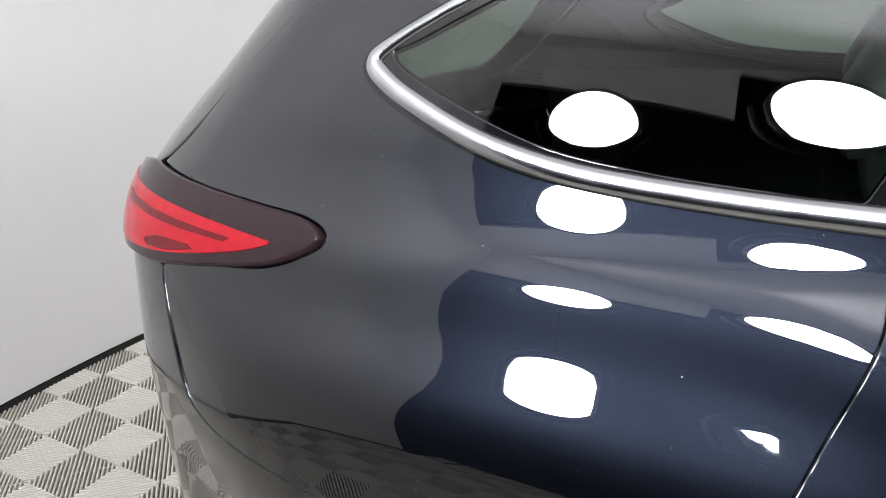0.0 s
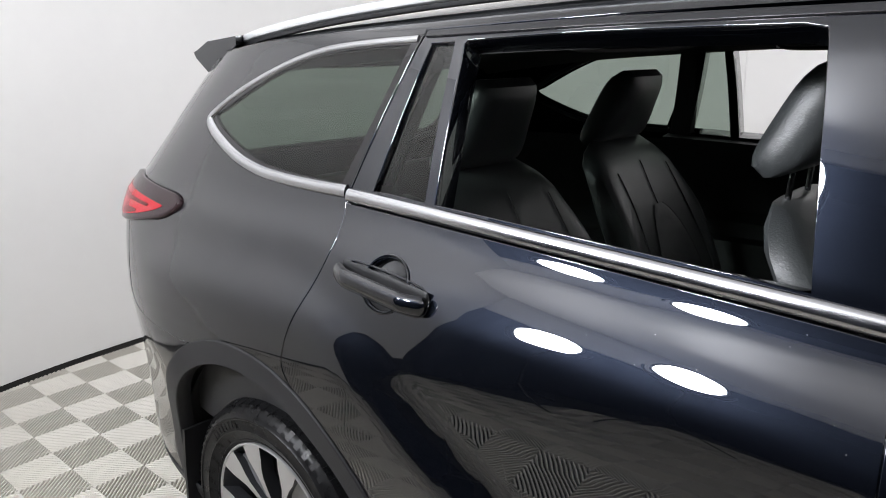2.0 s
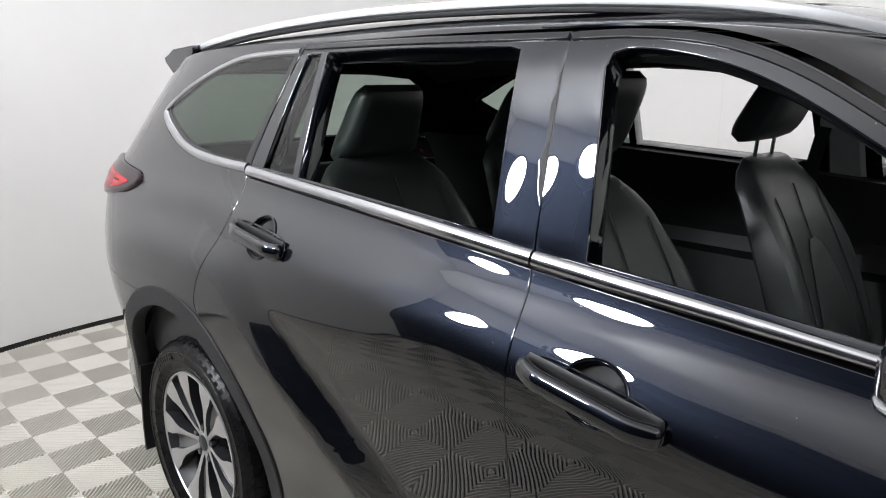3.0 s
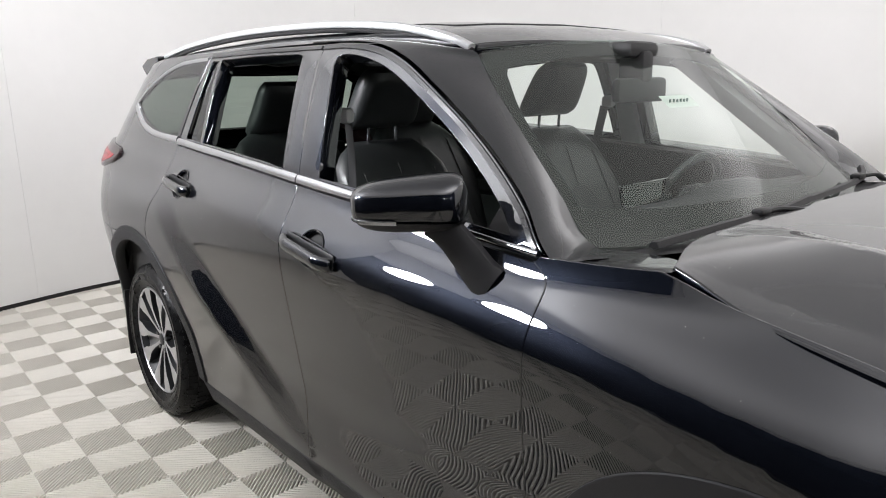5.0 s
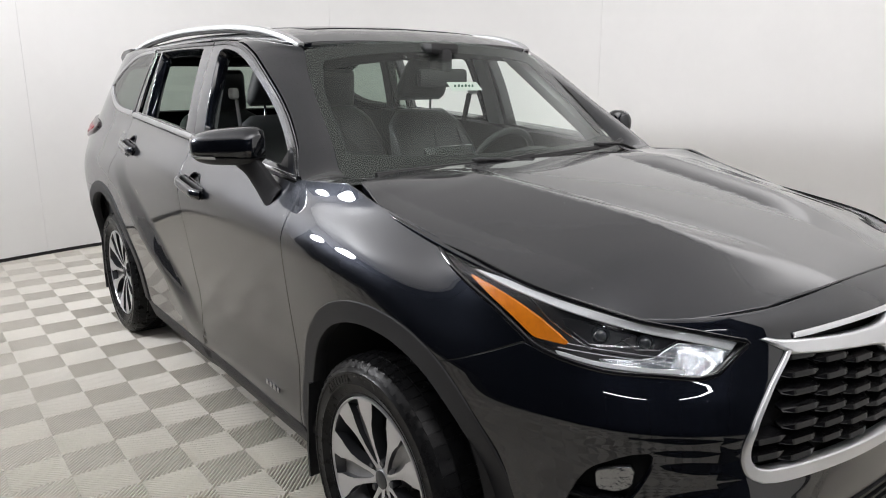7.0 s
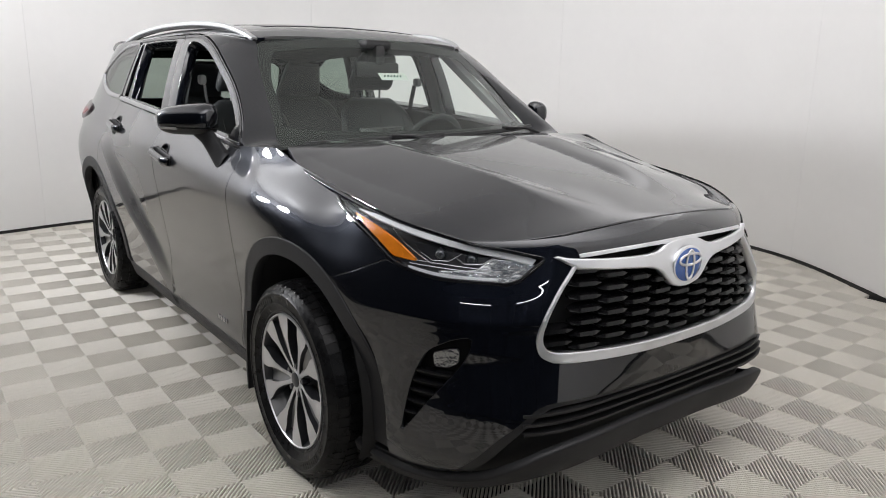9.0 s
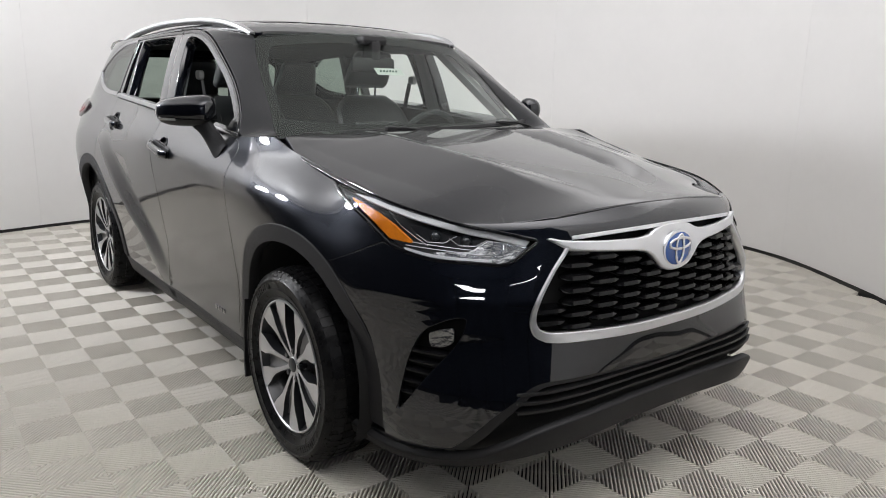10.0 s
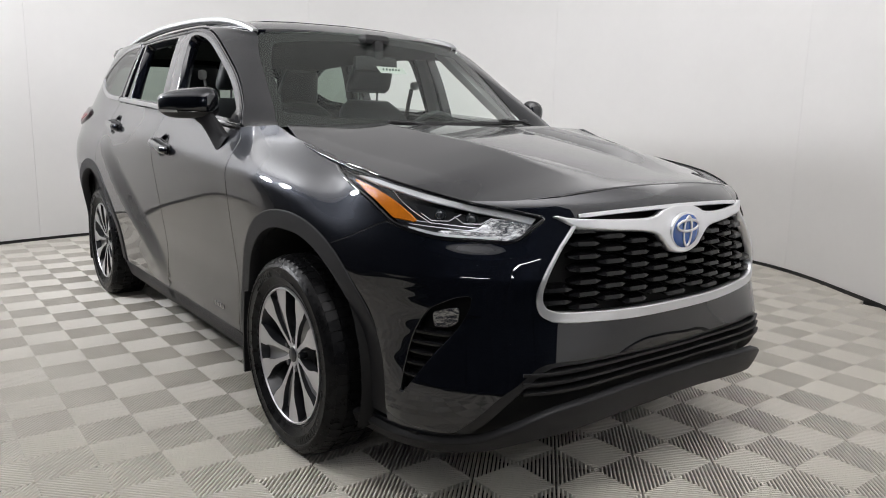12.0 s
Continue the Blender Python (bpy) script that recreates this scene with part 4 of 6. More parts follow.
part("cowl", grid([[Vector((1.12 - 0.28 * y * y + dx, y, z)) for y in [-0.80 + 0.08 * k for k in range(21)]] for dx, z in ((0.06, 1.150), (0.0, 1.150), (-0.06, 1.128), (-0.14, 1.128))]), PLASTIC, car)
# painted corner between fender, hood and windscreen
for sg in (1, -1):
    outer = [side(x, z) - Vector((0, -0.004, 0.003)) for x, z in ((0.91, 1.150), (0.98, 1.153), (1.05, 1.157), (1.10, 1.160), (1.155, 1.163))]
    inner = [Vector(q) for q in ((0.93, -0.700, 1.146), (0.99, -0.700, 1.150), (1.05, -0.705, 1.154), (1.10, -0.715, 1.157), (1.17, -0.740, 1.156))]
    part("cowl_corner", grid([[Vector((p[0], sg * p[1], p[2])) for p in (a, a.lerp(b, 0.5) + Vector((0, 0, 0.002)), b)] for a, b in zip(outer, inner)]), PAINT, car)
# dark shell behind the panel gaps
rows = []
for z in (0.22, 0.4, 0.6, 0.8, 1.0, 1.1, 1.16):
    ring = [Vector((x, -half(x, zz) + 0.035, zz)) for x, zz in ((x, min(z, 1.14 - 0.14 * ease(x, 0.8, 1.3))) for x in np.linspace(-2.1, 1.75, 60))]
    rows.append(ring)


def shell_face(s):
    bm = grid([[Vector((p[0], s * p[1], p[2])) for p in r] for r in rows])
    gone = []
    for f in bm.faces:
        c = f.calc_center_median()
        if any((c[0] - cx) ** 2 + (c[2] - 0.375) ** 2 < 0.52 ** 2 for cx in WHEELS) or (abs(c[0] - 0.0) < 1.0 and c[2] > 1.19):
            gone.append(f)
    bmesh.ops.delete(bm, geom=gone, context="FACES")
    return bm


part("inner_shell", join(shell_face(1), shell_face(-1)), DARK, car)
part("underbody", block((4.2, 1.62, 0.10), (-0.05, 0, 0.27), 0.03), DARK, car)


def deg_of(x, w):
    return math.degrees(math.atan2(w, x - NOSE_X))


def tail_at(a, z):
    return wrap(a, z, False)


def both(points, n=5):
    """A run given from the middle to one side, carried over the middle from the far side."""
    half_run = path(points, n)
    return [Vector((-q[0], q[1])) for q in half_run[::-1]] + half_run


# ---- front bumper with its openings
GRILLE = [(0.0, 0.940), (6.0, 0.940), (12.0, 0.936), (14.6, 0.930)]
GRILLE_SIDE = [(15.2, 0.920), (16.0, 0.890), (17.7, 0.833), (19.5, 0.755), (20.1, 0.700), (19.7, 0.655), (18.4, 0.632)]
GRILLE_LOW = [(17.5, 0.627), (14.5, 0.621), (8.0, 0.614), (0.0, 0.612)]


def grille_ring(k=0.0, dz=0.0):
    right = path([(a, z - dz) for a, z in GRILLE], 5) + path([(a - k, z) for a, z in GRILLE_SIDE], 5)[1:] + path([(a - k * 0.6, z + dz) for a, z in GRILLE_LOW], 5)
    left = [Vector((-q[0], q[1])) for q in right[::-1]]
    return loop(right, left)


FOG = loop(path([(27.0, 0.705), (28.2, 0.698), (29.6, 0.680), (31.2, 0.648), (32.6, 0.570), (33.6, 0.460), (34.0, 0.392)], 5), path([(33.6, 0.392), (32.5, 0.437), (30.8, 0.505), (29.1, 0.565), (27.7, 0.615), (26.8, 0.665), (26.6, 0.698)], 5))
FOG_L = [Vector((-q[0], q[1])) for q in FOG[::-1]]
INTAKE_TOP = [(0.0, 0.500), (6.0, 0.502), (14.0, 0.508), (18.0, 0.512), (20.2, 0.500), (22.2, 0.455), (24.2, 0.412), (26.2, 0.350), (28.0, 0.290)]
LIP_TOP = [(0.0, 0.392), (9.6, 0.388), (16.0, 0.382), (19.5, 0.365), (22.5, 0.325), (25.5, 0.280), (29.5, 0.252), (34.0, 0.245), (38.0, 0.252), (41.5, 0.262)]
LIP_LOW = [(0.0, 0.318), (9.0, 0.312), (16.5, 0.303), (21.0, 0.285), (25.0, 0.235), (29.0, 0.210), (34.0, 0.205), (38.0, 0.212), (41.5, 0.222)]
bumper_ring = loop(both([(0.0, 1.0085), (5.0, 1.007), (9.0, 1.0015), (13.0, 0.992), (16.2, 0.983), (20.0, 0.9755), (24.0, 0.970), (26.8, 0.968)]),
                   path([(27.0, 0.965), (23.0, 0.951), (18.9, 0.9295)], 5),
                   path([(18.7, 0.923), (20.2, 0.890), (21.5, 0.863), (23.0, 0.852), (26.0, 0.856), (30.2, 0.860), (34.4, 0.884), (35.8, 0.893)], 5),
                   path([(36.0, 0.892), (42.0, 0.822), (44.6, 0.797)], 5),
                   [Vector((deg_of(q[0], half(q[0], q[1])), q[1])) for q in arc(1.425, 0.375, FF + 0.002, 56, -12, 24)],
                   path([(q[0], q[1] + 0.003) for q in LIP_TOP[::-1]][:4], 5),
                   path(INTAKE_TOP[::-1], 5),
                   [Vector((-q[0], q[1])) for q in path(INTAKE_TOP, 5)],
                   [Vector((-q[0], q[1])) for q in path([(q[0], q[1] + 0.003) for q in LIP_TOP[6:]], 5)],
                   [Vector((-deg_of(q[0], half(q[0], q[1])), q[1])) for q in arc(1.425, 0.375, FF + 0.002, -12, 56, 24)],
                   path([(-44.6, 0.797), (-42.0, 0.822), (-36.0, 0.892)], 5),
                   [Vector((-q[0], q[1])) for q in path([(18.7, 0.923), (20.2, 0.890), (21.5, 0.863), (23.0, 0.852), (26.0, 0.856), (30.2, 0.860), (34.4, 0.884), (35.8, 0.893)], 5)[::-1]],
                   [Vector((-q[0], q[1])) for q in path([(27.0, 0.965), (23.0, 0.951), (18.9, 0.9295)], 5)[::-1]])
bumper = skin("front_bumper", bumper_ring, nose_at, PAINT, car, step=(0.6, 0.009), depth=0.02, holes=[grille_ring(), FOG, FOG_L])
lip = skin("bumper_lip", loop(both(LIP_TOP), path([(41.5, 0.26), (41.5, 0.222)], 2), [Vector((-q[0], q[1])) for q in both(LIP_LOW)], path([(-41.5, 0.222), (-41.5, 0.26)], 2)), nose_at, CLAD, car, step=(1.6, 0.02), depth=0.03, lift=0.022, round_r=0.008, label="dark grey plastic chin lip")
# black backing behind the openings


def set_back(a, z, k=0.05):
    p = nose_at(a, z)
    return Vector((p[0] - k * math.cos(radians(a)) * 1.1, p[1] * (1 - k), p[2]))


part("grille_backing", grid([[set_back(a, z) for a in range(-28, 29, 2)] for z in (0.52, 0.6, 0.68, 0.76, 0.84, 0.95)]), DARK, car)
part("intake_backing", grid([[set_back(a, z) for a in range(-42, 43, 2)] for z in (0.22, 0.3, 0.36, 0.42, 0.48, 0.53)]), DARK, car)
for sg in (1, -1):
    part("fog_backing", grid([[set_back(sg * a, z, 0.06) for a in np.linspace(24, 38, 8)] for z in np.linspace(0.36, 0.75, 10)]), DARK, car)


# ---- wheels
def wheel(at, right=True, turned=120):
    w = new("wheel")
    w.parent = car
    w["label"] = "five twin-spoke alloy wheel with a black tyre"
    w.location = at
    s = 1 if right else -1
    w.scale = (1, s, 1)
    prof = [(0.236, -0.068), (0.246, -0.088), (0.252, -0.0985), (0.257, -0.1010), (0.260, -0.1000), (0.266, -0.1035), (0.284, -0.1110), (0.287, -0.1135), (0.291, -0.1120), (0.316, -0.1140), (0.319, -0.1165), (0.324, -0.1165), (0.327, -0.1135),
            (0.335, -0.1100), (0.346, -0.1020), (0.352, -0.0920), (0.358, -0.075), (0.361, -0.04), (0.361, 0.04), (0.354, 0.085), (0.325, 0.112), (0.275, 0.112), (0.236, 0.08)]

    def rest(bm):
        """Flattens the tyre where it stands on the floor."""
        for v in bm.verts:
            v.co[2] = max(v.co[2], -at[2] + 0.001)
        return bm

    tyre = part("tyre", rest(lathe(prof, 96)), RUBBER, w, "black rubber tyre")
    # tread blocks, grooves between them, and shoulder lugs
    bm = bmesh.new()
    for k in range(64):
        a0 = 2 * math.pi * k / 64
        for y0, y1, tw in ((-0.094, -0.058, 0.0), (-0.052, -0.006, 0.02), (0.0, 0.046, 0.0), (0.052, 0.09, 0.02)):
            q = []
            for a, y in ((a0 + tw, y0), (a0 + tw + 0.086, y0), (a0 + tw + 0.086, y1), (a0 + tw, y1)):
                r = 0.3635 - (0.010 if y < -0.09 else 0.0)
                q.append((Vector((r * math.cos(a), y, r * math.sin(a))), Vector((0.350 * math.cos(a), y, 0.350 * math.sin(a)))))
            vt = [bm.verts.new(p[0]) for p in q]
            vb = [bm.verts.new(p[1]) for p in q]
            bm.faces.new(vt)
            for i in range(4):
                bm.faces.new((vt[i], vb[i], vb[(i + 1) % 4], vt[(i + 1) % 4]))
    for k in range(64):
        a0 = 2 * math.pi * (k + 0.25) / 64
        ring = []
        for r, y in ((0.3535, -0.0945), (0.336, -0.1120), (0.334, -0.1080), (0.348, -0.088)):
            ring.append([Vector((r * math.cos(a), y, r * math.sin(a))) for a in (a0, a0 + 0.045)])
        vs = [[bm.verts.new(p) for p in r] for r in ring]
        for a, b in ((0, 1), (1, 2), (3, 0)):
            bm.faces.new((vs[a][0], vs[a][1], vs[b][1], vs[b][0]))
    part("tread", rest(bm), RUBBER, tyre, flat=True)
    # raised bars on the side wall where lettering stands
    for a0, n in ((math.radians(138), 8), (math.radians(-40), 8)):
        for k in range(n):
            bm = bmesh.new()
            a = a0 - k * 0.062
            q = [Vector((r * math.cos(b), -0.1150, r * math.sin(b))) for r, b in ((0.294, a), (0.314, a), (0.314, a - 0.045), (0.294, a - 0.045))]
            t = [bm.verts.new(p) for p in q]
            u = [bm.verts.new(p + Vector((0, 0.004, 0))) for p in q]
            bm.faces.new(t)
            for i in range(4):
                bm.faces.new((t[i], u[i], u[(i + 1) % 4], t[(i + 1) % 4]))
            part("raised_bar", bm, RUBBER, tyre, flat=True)
    rim = part("rim", lathe([(0.249, -0.092), (0.247, -0.1005), (0.242, -0.102), (0.239, -0.097)], 72), MACHINED, w, "machined alloy rim edge")
    part("rim_well", lathe([(0.239, -0.097), (0.233, -0.080), (0.222, -0.060), (0.205, -0.03), (0.200, 0.06), (0.236, 0.085)], 72), RIM_DARK, w)
    part("barrel", lathe([(0.199, -0.03), (0.195, 0.065), (0.16, 0.075), (0.05, 0.075), (0.0, 0.075)], 48), DARK, w)
    part("brake_disc", lathe([(0.155, 0.02), (0.155, 0.035), (0.06, 0.035), (0.06, 0.005), (0.0, 0.005)], 48), PLASTIC, w)
    # ten spokes in five pairs: bright machined face, dark flanks
    for k in range(5):
        for sgn in (-1, 1):
            base = radians(turned) + 2 * math.pi * k / 5
            rows = []
            for r, off, wd, y in ((0.030, 0.20, 0.011, -0.072), (0.060, 0.27, 0.0075, -0.077), (0.10, 0.262, 0.0080, -0.084), (0.145, 0.265, 0.0120, -0.090), (0.172, 0.275, 0.0200, -0.093), (0.198, 0.285, 0.0315, -0.095), (0.240, 0.300, 0.0405, -0.097)):
                a = base + sgn * off
                c, t = Vector((r * math.cos(a), y, r * math.sin(a))), Vector((-math.sin(a), 0, math.cos(a)))
                rows.append((c, t, wd))
            face_rows = [[c - t * w_, c - t * w_ * 0.5 + Vector((0, -0.002, 0)), c + t * w_ * 0.5 + Vector((0, -0.002, 0)), c + t * w_] for c, t, w_ in rows]
            sp = part("spoke", grid(face_rows), MACHINED, w)
            flank = []
            for c, t, w_ in rows:
                flank.append([c - t * w_, c - t * w_ * 0.8 + Vector((0, 0.04, 0)), c + t * w_ * 0.8 + Vector((0, 0.04, 0)), c + t * w_])
            part("flank", grid(flank), RIM_DARK, sp)
        base = radians(turned) + 2 * math.pi * k / 5
        rows = []
        for r in (0.045, 0.09, 0.14, 0.19, 0.222):
            spread = 0.215 + 0.12 * r
            rows.append([Vector((r * math.cos(base + t * spread), -0.052 - 0.07 * r - 0.013 * abs(t) ** 1.5, r * math.sin(base + t * spread))) for t in (-1, -0.5, 0, 0.5, 1)])
        part("pocket", grid(rows), POCKET, w, "grey painted channel between two spokes")
        a = base + math.pi / 5
        part("nut", lathe_at(0.012, 0.03, Vector((0.055 * math.cos(a), -0.05, 0.055 * math.sin(a)))), RIM_DARK, w)
    part("hub", lathe([(0.0, -0.078), (0.026, -0.077), (0.032, -0.072), (0.050, -0.068), (0.062, -0.055), (0.062, -0.02)], 40), MACHINED, w)
    part("centre_cap", lathe([(0.0, -0.083), (0.022, -0.082), (0.027, -0.079), (0.028, -0.072)], 32), RIM_DARK, w, "dark centre cap with a plain mark")
    return w


def lathe_at(r, h, at):
    bm = lathe([(0.0, -h), (r * 0.8, -h), (r, -h * 0.85), (r, 0)], 6)
    bmesh.ops.translate(bm, vec=at, verts=bm.verts)
    return bm


for cx in WHEELS:
    for right in (True, False):
        wheel((cx + 0.012 * (cx < 0), (-0.842 if cx > 0 else -0.830) * (1 if right else -1), 0.353), right, 119 if cx > 0 else 125)

# ---- rear end
tailgate = skin("tailgate", loop(both([(0.0, 1.60), (20.0, 1.60), (35.0, 1.596), (43.5, 1.570)]), path([(44.0, 1.535), (42.2, 1.49), (39.0, 1.40), (37.0, 1.32), (35.0, 1.255), (34.0, 1.236)], 5), path([(33, 1.22), (31, 1.1), (30, 0.9), (29, 0.80)], 4),
                                 both([(0, 0.79), (20, 0.79), (29, 0.80)])[::-1], [Vector((-q[0], q[1])) for q in path([(33, 1.22), (31, 1.1), (30, 0.9), (29, 0.80)], 4)[::-1]],
                                 [Vector((-q[0], q[1])) for q in path([(44.0, 1.535), (42.2, 1.49), (39.0, 1.40), (37.0, 1.32), (35.0, 1.255), (34.0, 1.236)], 5)[::-1]]), tail_at, PAINT, car, step=(3.0, 0.05),
                holes=[loop(both([(0.0, 1.55), (20.0, 1.55), (33.0, 1.53)]), path([(35.0, 1.50), (33, 1.35), (31.5, 1.28)], 4), both([(0, 1.235), (20, 1.235), (30, 1.25)])[::-1], path([(-31.5, 1.28), (-33, 1.35), (-35.0, 1.50)], 4))])
skin("rear_window", loop(both([(0.0, 1.55), (20.0, 1.55), (33.0, 1.53)]), path([(35.0, 1.50), (33, 1.35), (31.5, 1.28)], 4), both([(0, 1.235), (20, 1.235), (30, 1.25)])[::-1], path([(-31.5, 1.28), (-33, 1.35), (-35.0, 1.50)], 4)), tail_at, PRIVACY, tailgate, step=(3, 0.05), depth=0.004, round_r=0.001)
rear_bumper = skin("rear_bumper", loop([Vector((-q[0], q[1])) for q in path([(29, 0.792), (31, 0.95), (32.0, 1.07), (34.0, 1.082), (37.3, 1.088), (41.0, 1.094), (41.6, 1.07), (43.2, 0.998), (45.3, 0.90), (48.5, 0.866), (56.0, 0.848), (61.0, 0.842)], 4)[::-1]],
                                       path([(-29, 0.788), (0, 0.785), (29, 0.788)], 8),
                                       path([(29, 0.792), (31, 0.95), (32.0, 1.07), (34.0, 1.082), (37.3, 1.088), (41.0, 1.094), (41.6, 1.07), (43.2, 0.998), (45.3, 0.90), (48.5, 0.866), (56.0, 0.848), (61.0, 0.842)], 4),
                                       [Vector((math.degrees(math.atan2(half(q[0], q[1]), TAIL_X - q[0])), q[1])) for q in arc(-1.425, 0.375, FR + 0.002, 114, 190, 20)],
                                       path([(56, 0.30), (40, 0.30), (0, 0.30), (-40, 0.30), (-56, 0.30)], 8),
                                       [Vector((-math.degrees(math.atan2(half(q[0], q[1]), TAIL_X - q[0])), q[1])) for q in arc(-1.425, 0.375, FR + 0.002, 190, 114, 20)]), tail_at, PAINT, car, step=(2.0, 0.03))
skin("rear_valance", loop(path([(-58, 0.298), (-30, 0.298), (0, 0.298), (30, 0.298), (58, 0.298)], 8), path([(58, 0.21), (30, 0.21), (0, 0.21), (-30, 0.21), (-58, 0.21)], 8)), tail_at, CLAD, car, step=(2.5, 0.03), lift=0.004, label="dark grey lower rear cladding")
for flip in (False, True):
    s = -1 if flip else 1
    ring = loop(path([(34.2, 1.226), (41.2, 1.217), (47.2, 1.208), (50.9, 1.201), (52.8, 1.186), (52.3, 1.168), (49.8, 1.143), (45.3, 1.122), (41.3, 1.104), (37.3, 1.096), (33.0, 1.094)], 6), path([(31.0, 1.100), (28.6, 1.15), (28.6, 1.190), (31.0, 1.216)], 5))
    body = skin("tail_lamp", ring, tail_at, SMOKE, car, step=(1.0, 0.012), depth=0.04, lift=0.014, round_r=0.009, flip=flip, label="red and smoked wraparound tail lamp")
    red = loop(path([(29.2, 1.194), (33.0, 1.193), (39.0, 1.187), (44.0, 1.180), (49.9, 1.169)], 5), path([(49.9, 1.166), (48.2, 1.152), (45.0, 1.134), (41.5, 1.119), (38.0, 1.110), (35.0, 1.107), (32.4, 1.110)], 5), path([(30.2, 1.13), (29.2, 1.17)], 3))
    skin("red_lens", red, tail_at, RED, body, step=(1.0, 0.012), depth=0.004, lift=0.0165, round_r=0.002, flip=flip, label="bright red lens")
    line = loop(path([(33.5, 1.176), (40.0, 1.170), (47.0, 1.163)], 5), path([(46.6, 1.157), (40.0, 1.160), (34.5, 1.166)], 5))
    skin("lens_bar", line, tail_at, REDDARK, body, step=(1.0, 0.01), depth=0.002, lift=0.0180, round_r=0.0005, flip=flip)
    spot = loop(path([(39.5, 1.128), (41.0, 1.138), (44.0, 1.140)], 4), path([(44.4, 1.136), (42.0, 1.124), (40.0, 1.121)], 4))
    skin("lens_mark", spot, tail_at, REDDARK, body, step=(1.0, 0.01), depth=0.002, lift=0.0180, round_r=0.0015, flip=flip)
# spoiler over the rear window, with a wing face at each side
rows = []
for y in np.linspace(-0.655, 0.655, 21):
    k = abs(y) / 0.655
    x1 = -2.22 + 0.19 * k ** 2.2
    zt = 1.652 - 0.020 * k ** 3
    x0 = -1.80 - 0.12 * (1 - k ** 3)
    rows.append([Vector((x0, y, zt + 0.004)), Vector((x0 - 0.15, y, zt - 0.006)), Vector((x1 + 0.03, y, zt - 0.026)), Vector((x1, y, zt - 0.036)), Vector((x1 + 0.01, y, zt - 0.052)), Vector((x1 + 0.09, y, zt - 0.108 + 0.03 * (1 - k ** 4))), Vector((x0 - 0.12, y, zt - 0.10)), Vector((x0, y, zt - 0.02))])
part("spoiler", grid(rows, closed=True, caps=True), PAINT, car)


# ---- lamps at the front
for flip in (False, True):
    s = -1 if flip else 1
    hl_ring = loop(path(HL_TOP, 5), path(HL_FRONT, 5), path(HL_LOW, 5))
    lamp_ob = skin("headlamp", hl_ring, nose_at, LENS, car, step=(1.2, 0.015), depth=0.010, round_r=0.003, lift=0.001, flip=flip, label="clear swept-back headlamp with an amber side reflector")
    skin("housing", hl_ring, nose_at, LAMPHOUSE, lamp_ob, step=(1.2, 0.015), depth=0.004, round_r=0.001, lift=-0.060, flip=flip)
    wall_pts = hl_ring + hl_ring[:1]
    rows = []
    for d in (-0.008, -0.060):
        row = []
        for q in wall_pts:
            p = nose_at(q[0], q[1])
            p = p + Vector((d * 0.8, -d * 0.55 * (1 if p[1] < 0 else -1), 0))
            row.append(Vector((p[0], s * p[1], p[2])))
        rows.append(row)
    part("bezel", grid(rows), LAMPHOUSE, lamp_ob)
    edge = [nose_at(q[0], q[1]) for q in hl_ring]
    part("lens_border", sweep([Vector((p[0] + 0.0015, s * (p[1] - 0.0015), p[2])) for p in edge], oval(0.0055, 0.003, 8), up=Vector((0.7, -0.7 * s, 0.15)), closed=True), GLOSS, lamp_ob, "black rim of the lens")
    low_strip = loop(path([(33.4, 0.890), (30.0, 0.877), (26.5, 0.8725), (23.8, 0.872)], 5), path([(23.8, 0.866), (26.5, 0.866), (30.0, 0.870), (33.2, 0.883)], 5))
    skin("daytime_strip", low_strip, nose_at, FROST, lamp_ob, step=(0.8, 0.006), depth=0.006, round_r=0.0015, lift=-0.010, flip=flip, label="slim clear daytime light strip")
    # bright strip that runs under the upper edge
    strip = loop(path([(44.4, 1.052), (39.4, 1.031), (34.7, 1.005), (30.8, 0.983), (26.6, 0.959), (23.0, 0.944), (19.6, 0.924)], 6), path([(20.1, 0.911), (23.0, 0.928), (26.6, 0.944), (30.8, 0.968), (34.7, 0.992), (39.4, 1.020), (43.6, 1.042)], 6))
    skin("light_guide", strip, nose_at, FROST, lamp_ob, step=(1.0, 0.012), depth=0.012, round_r=0.003, lift=-0.007, flip=flip, label="frosted white light strip")
    am = loop(path([(40.9, 1.012), (38.8, 0.998), (37.0, 0.983), (35.2, 0.960), (33.6, 0.932), (32.4, 0.908)], 5), path([(32.6, 0.905), (34.9, 0.910)], 2), path([(35.2, 0.912), (36.4, 0.935), (37.6, 0.957), (39.4, 0.985), (40.9, 1.009)], 5))
    skin("amber_reflector", am, nose_at, AMBER, lamp_ob, step=(0.7, 0.012), depth=0.012, round_r=0.003, lift=-0.008, flip=flip, label="amber side reflector")
    front = loop(path([(19.8, 0.910), (21.8, 0.919), (24.0, 0.922)], 4), path([(25.0, 0.908), (26.0, 0.893), (28.0, 0.886)], 4), path([(30.0, 0.884), (29.4, 0.874), (27.0, 0.867)], 3), path([(25.0, 0.864), (23.2, 0.862), (21.9, 0.870), (20.5, 0.893)], 4))
    skin("reflector", front, nose_at, REFLECTOR, lamp_ob, step=(0.7, 0.012), depth=0.015, round_r=0.004, lift=-0.014, flip=flip, label="bright faceted low lamp bowl")
    inner = loop(path([(23.6, 0.928), (27.0, 0.932), (31.0, 0.952), (33.0, 0.958)], 4), path([(32.6, 0.940), (30.6, 0.912), (29.0, 0.897)], 4), path([(27.0, 0.893), (24.6, 0.897), (23.6, 0.908)], 4))
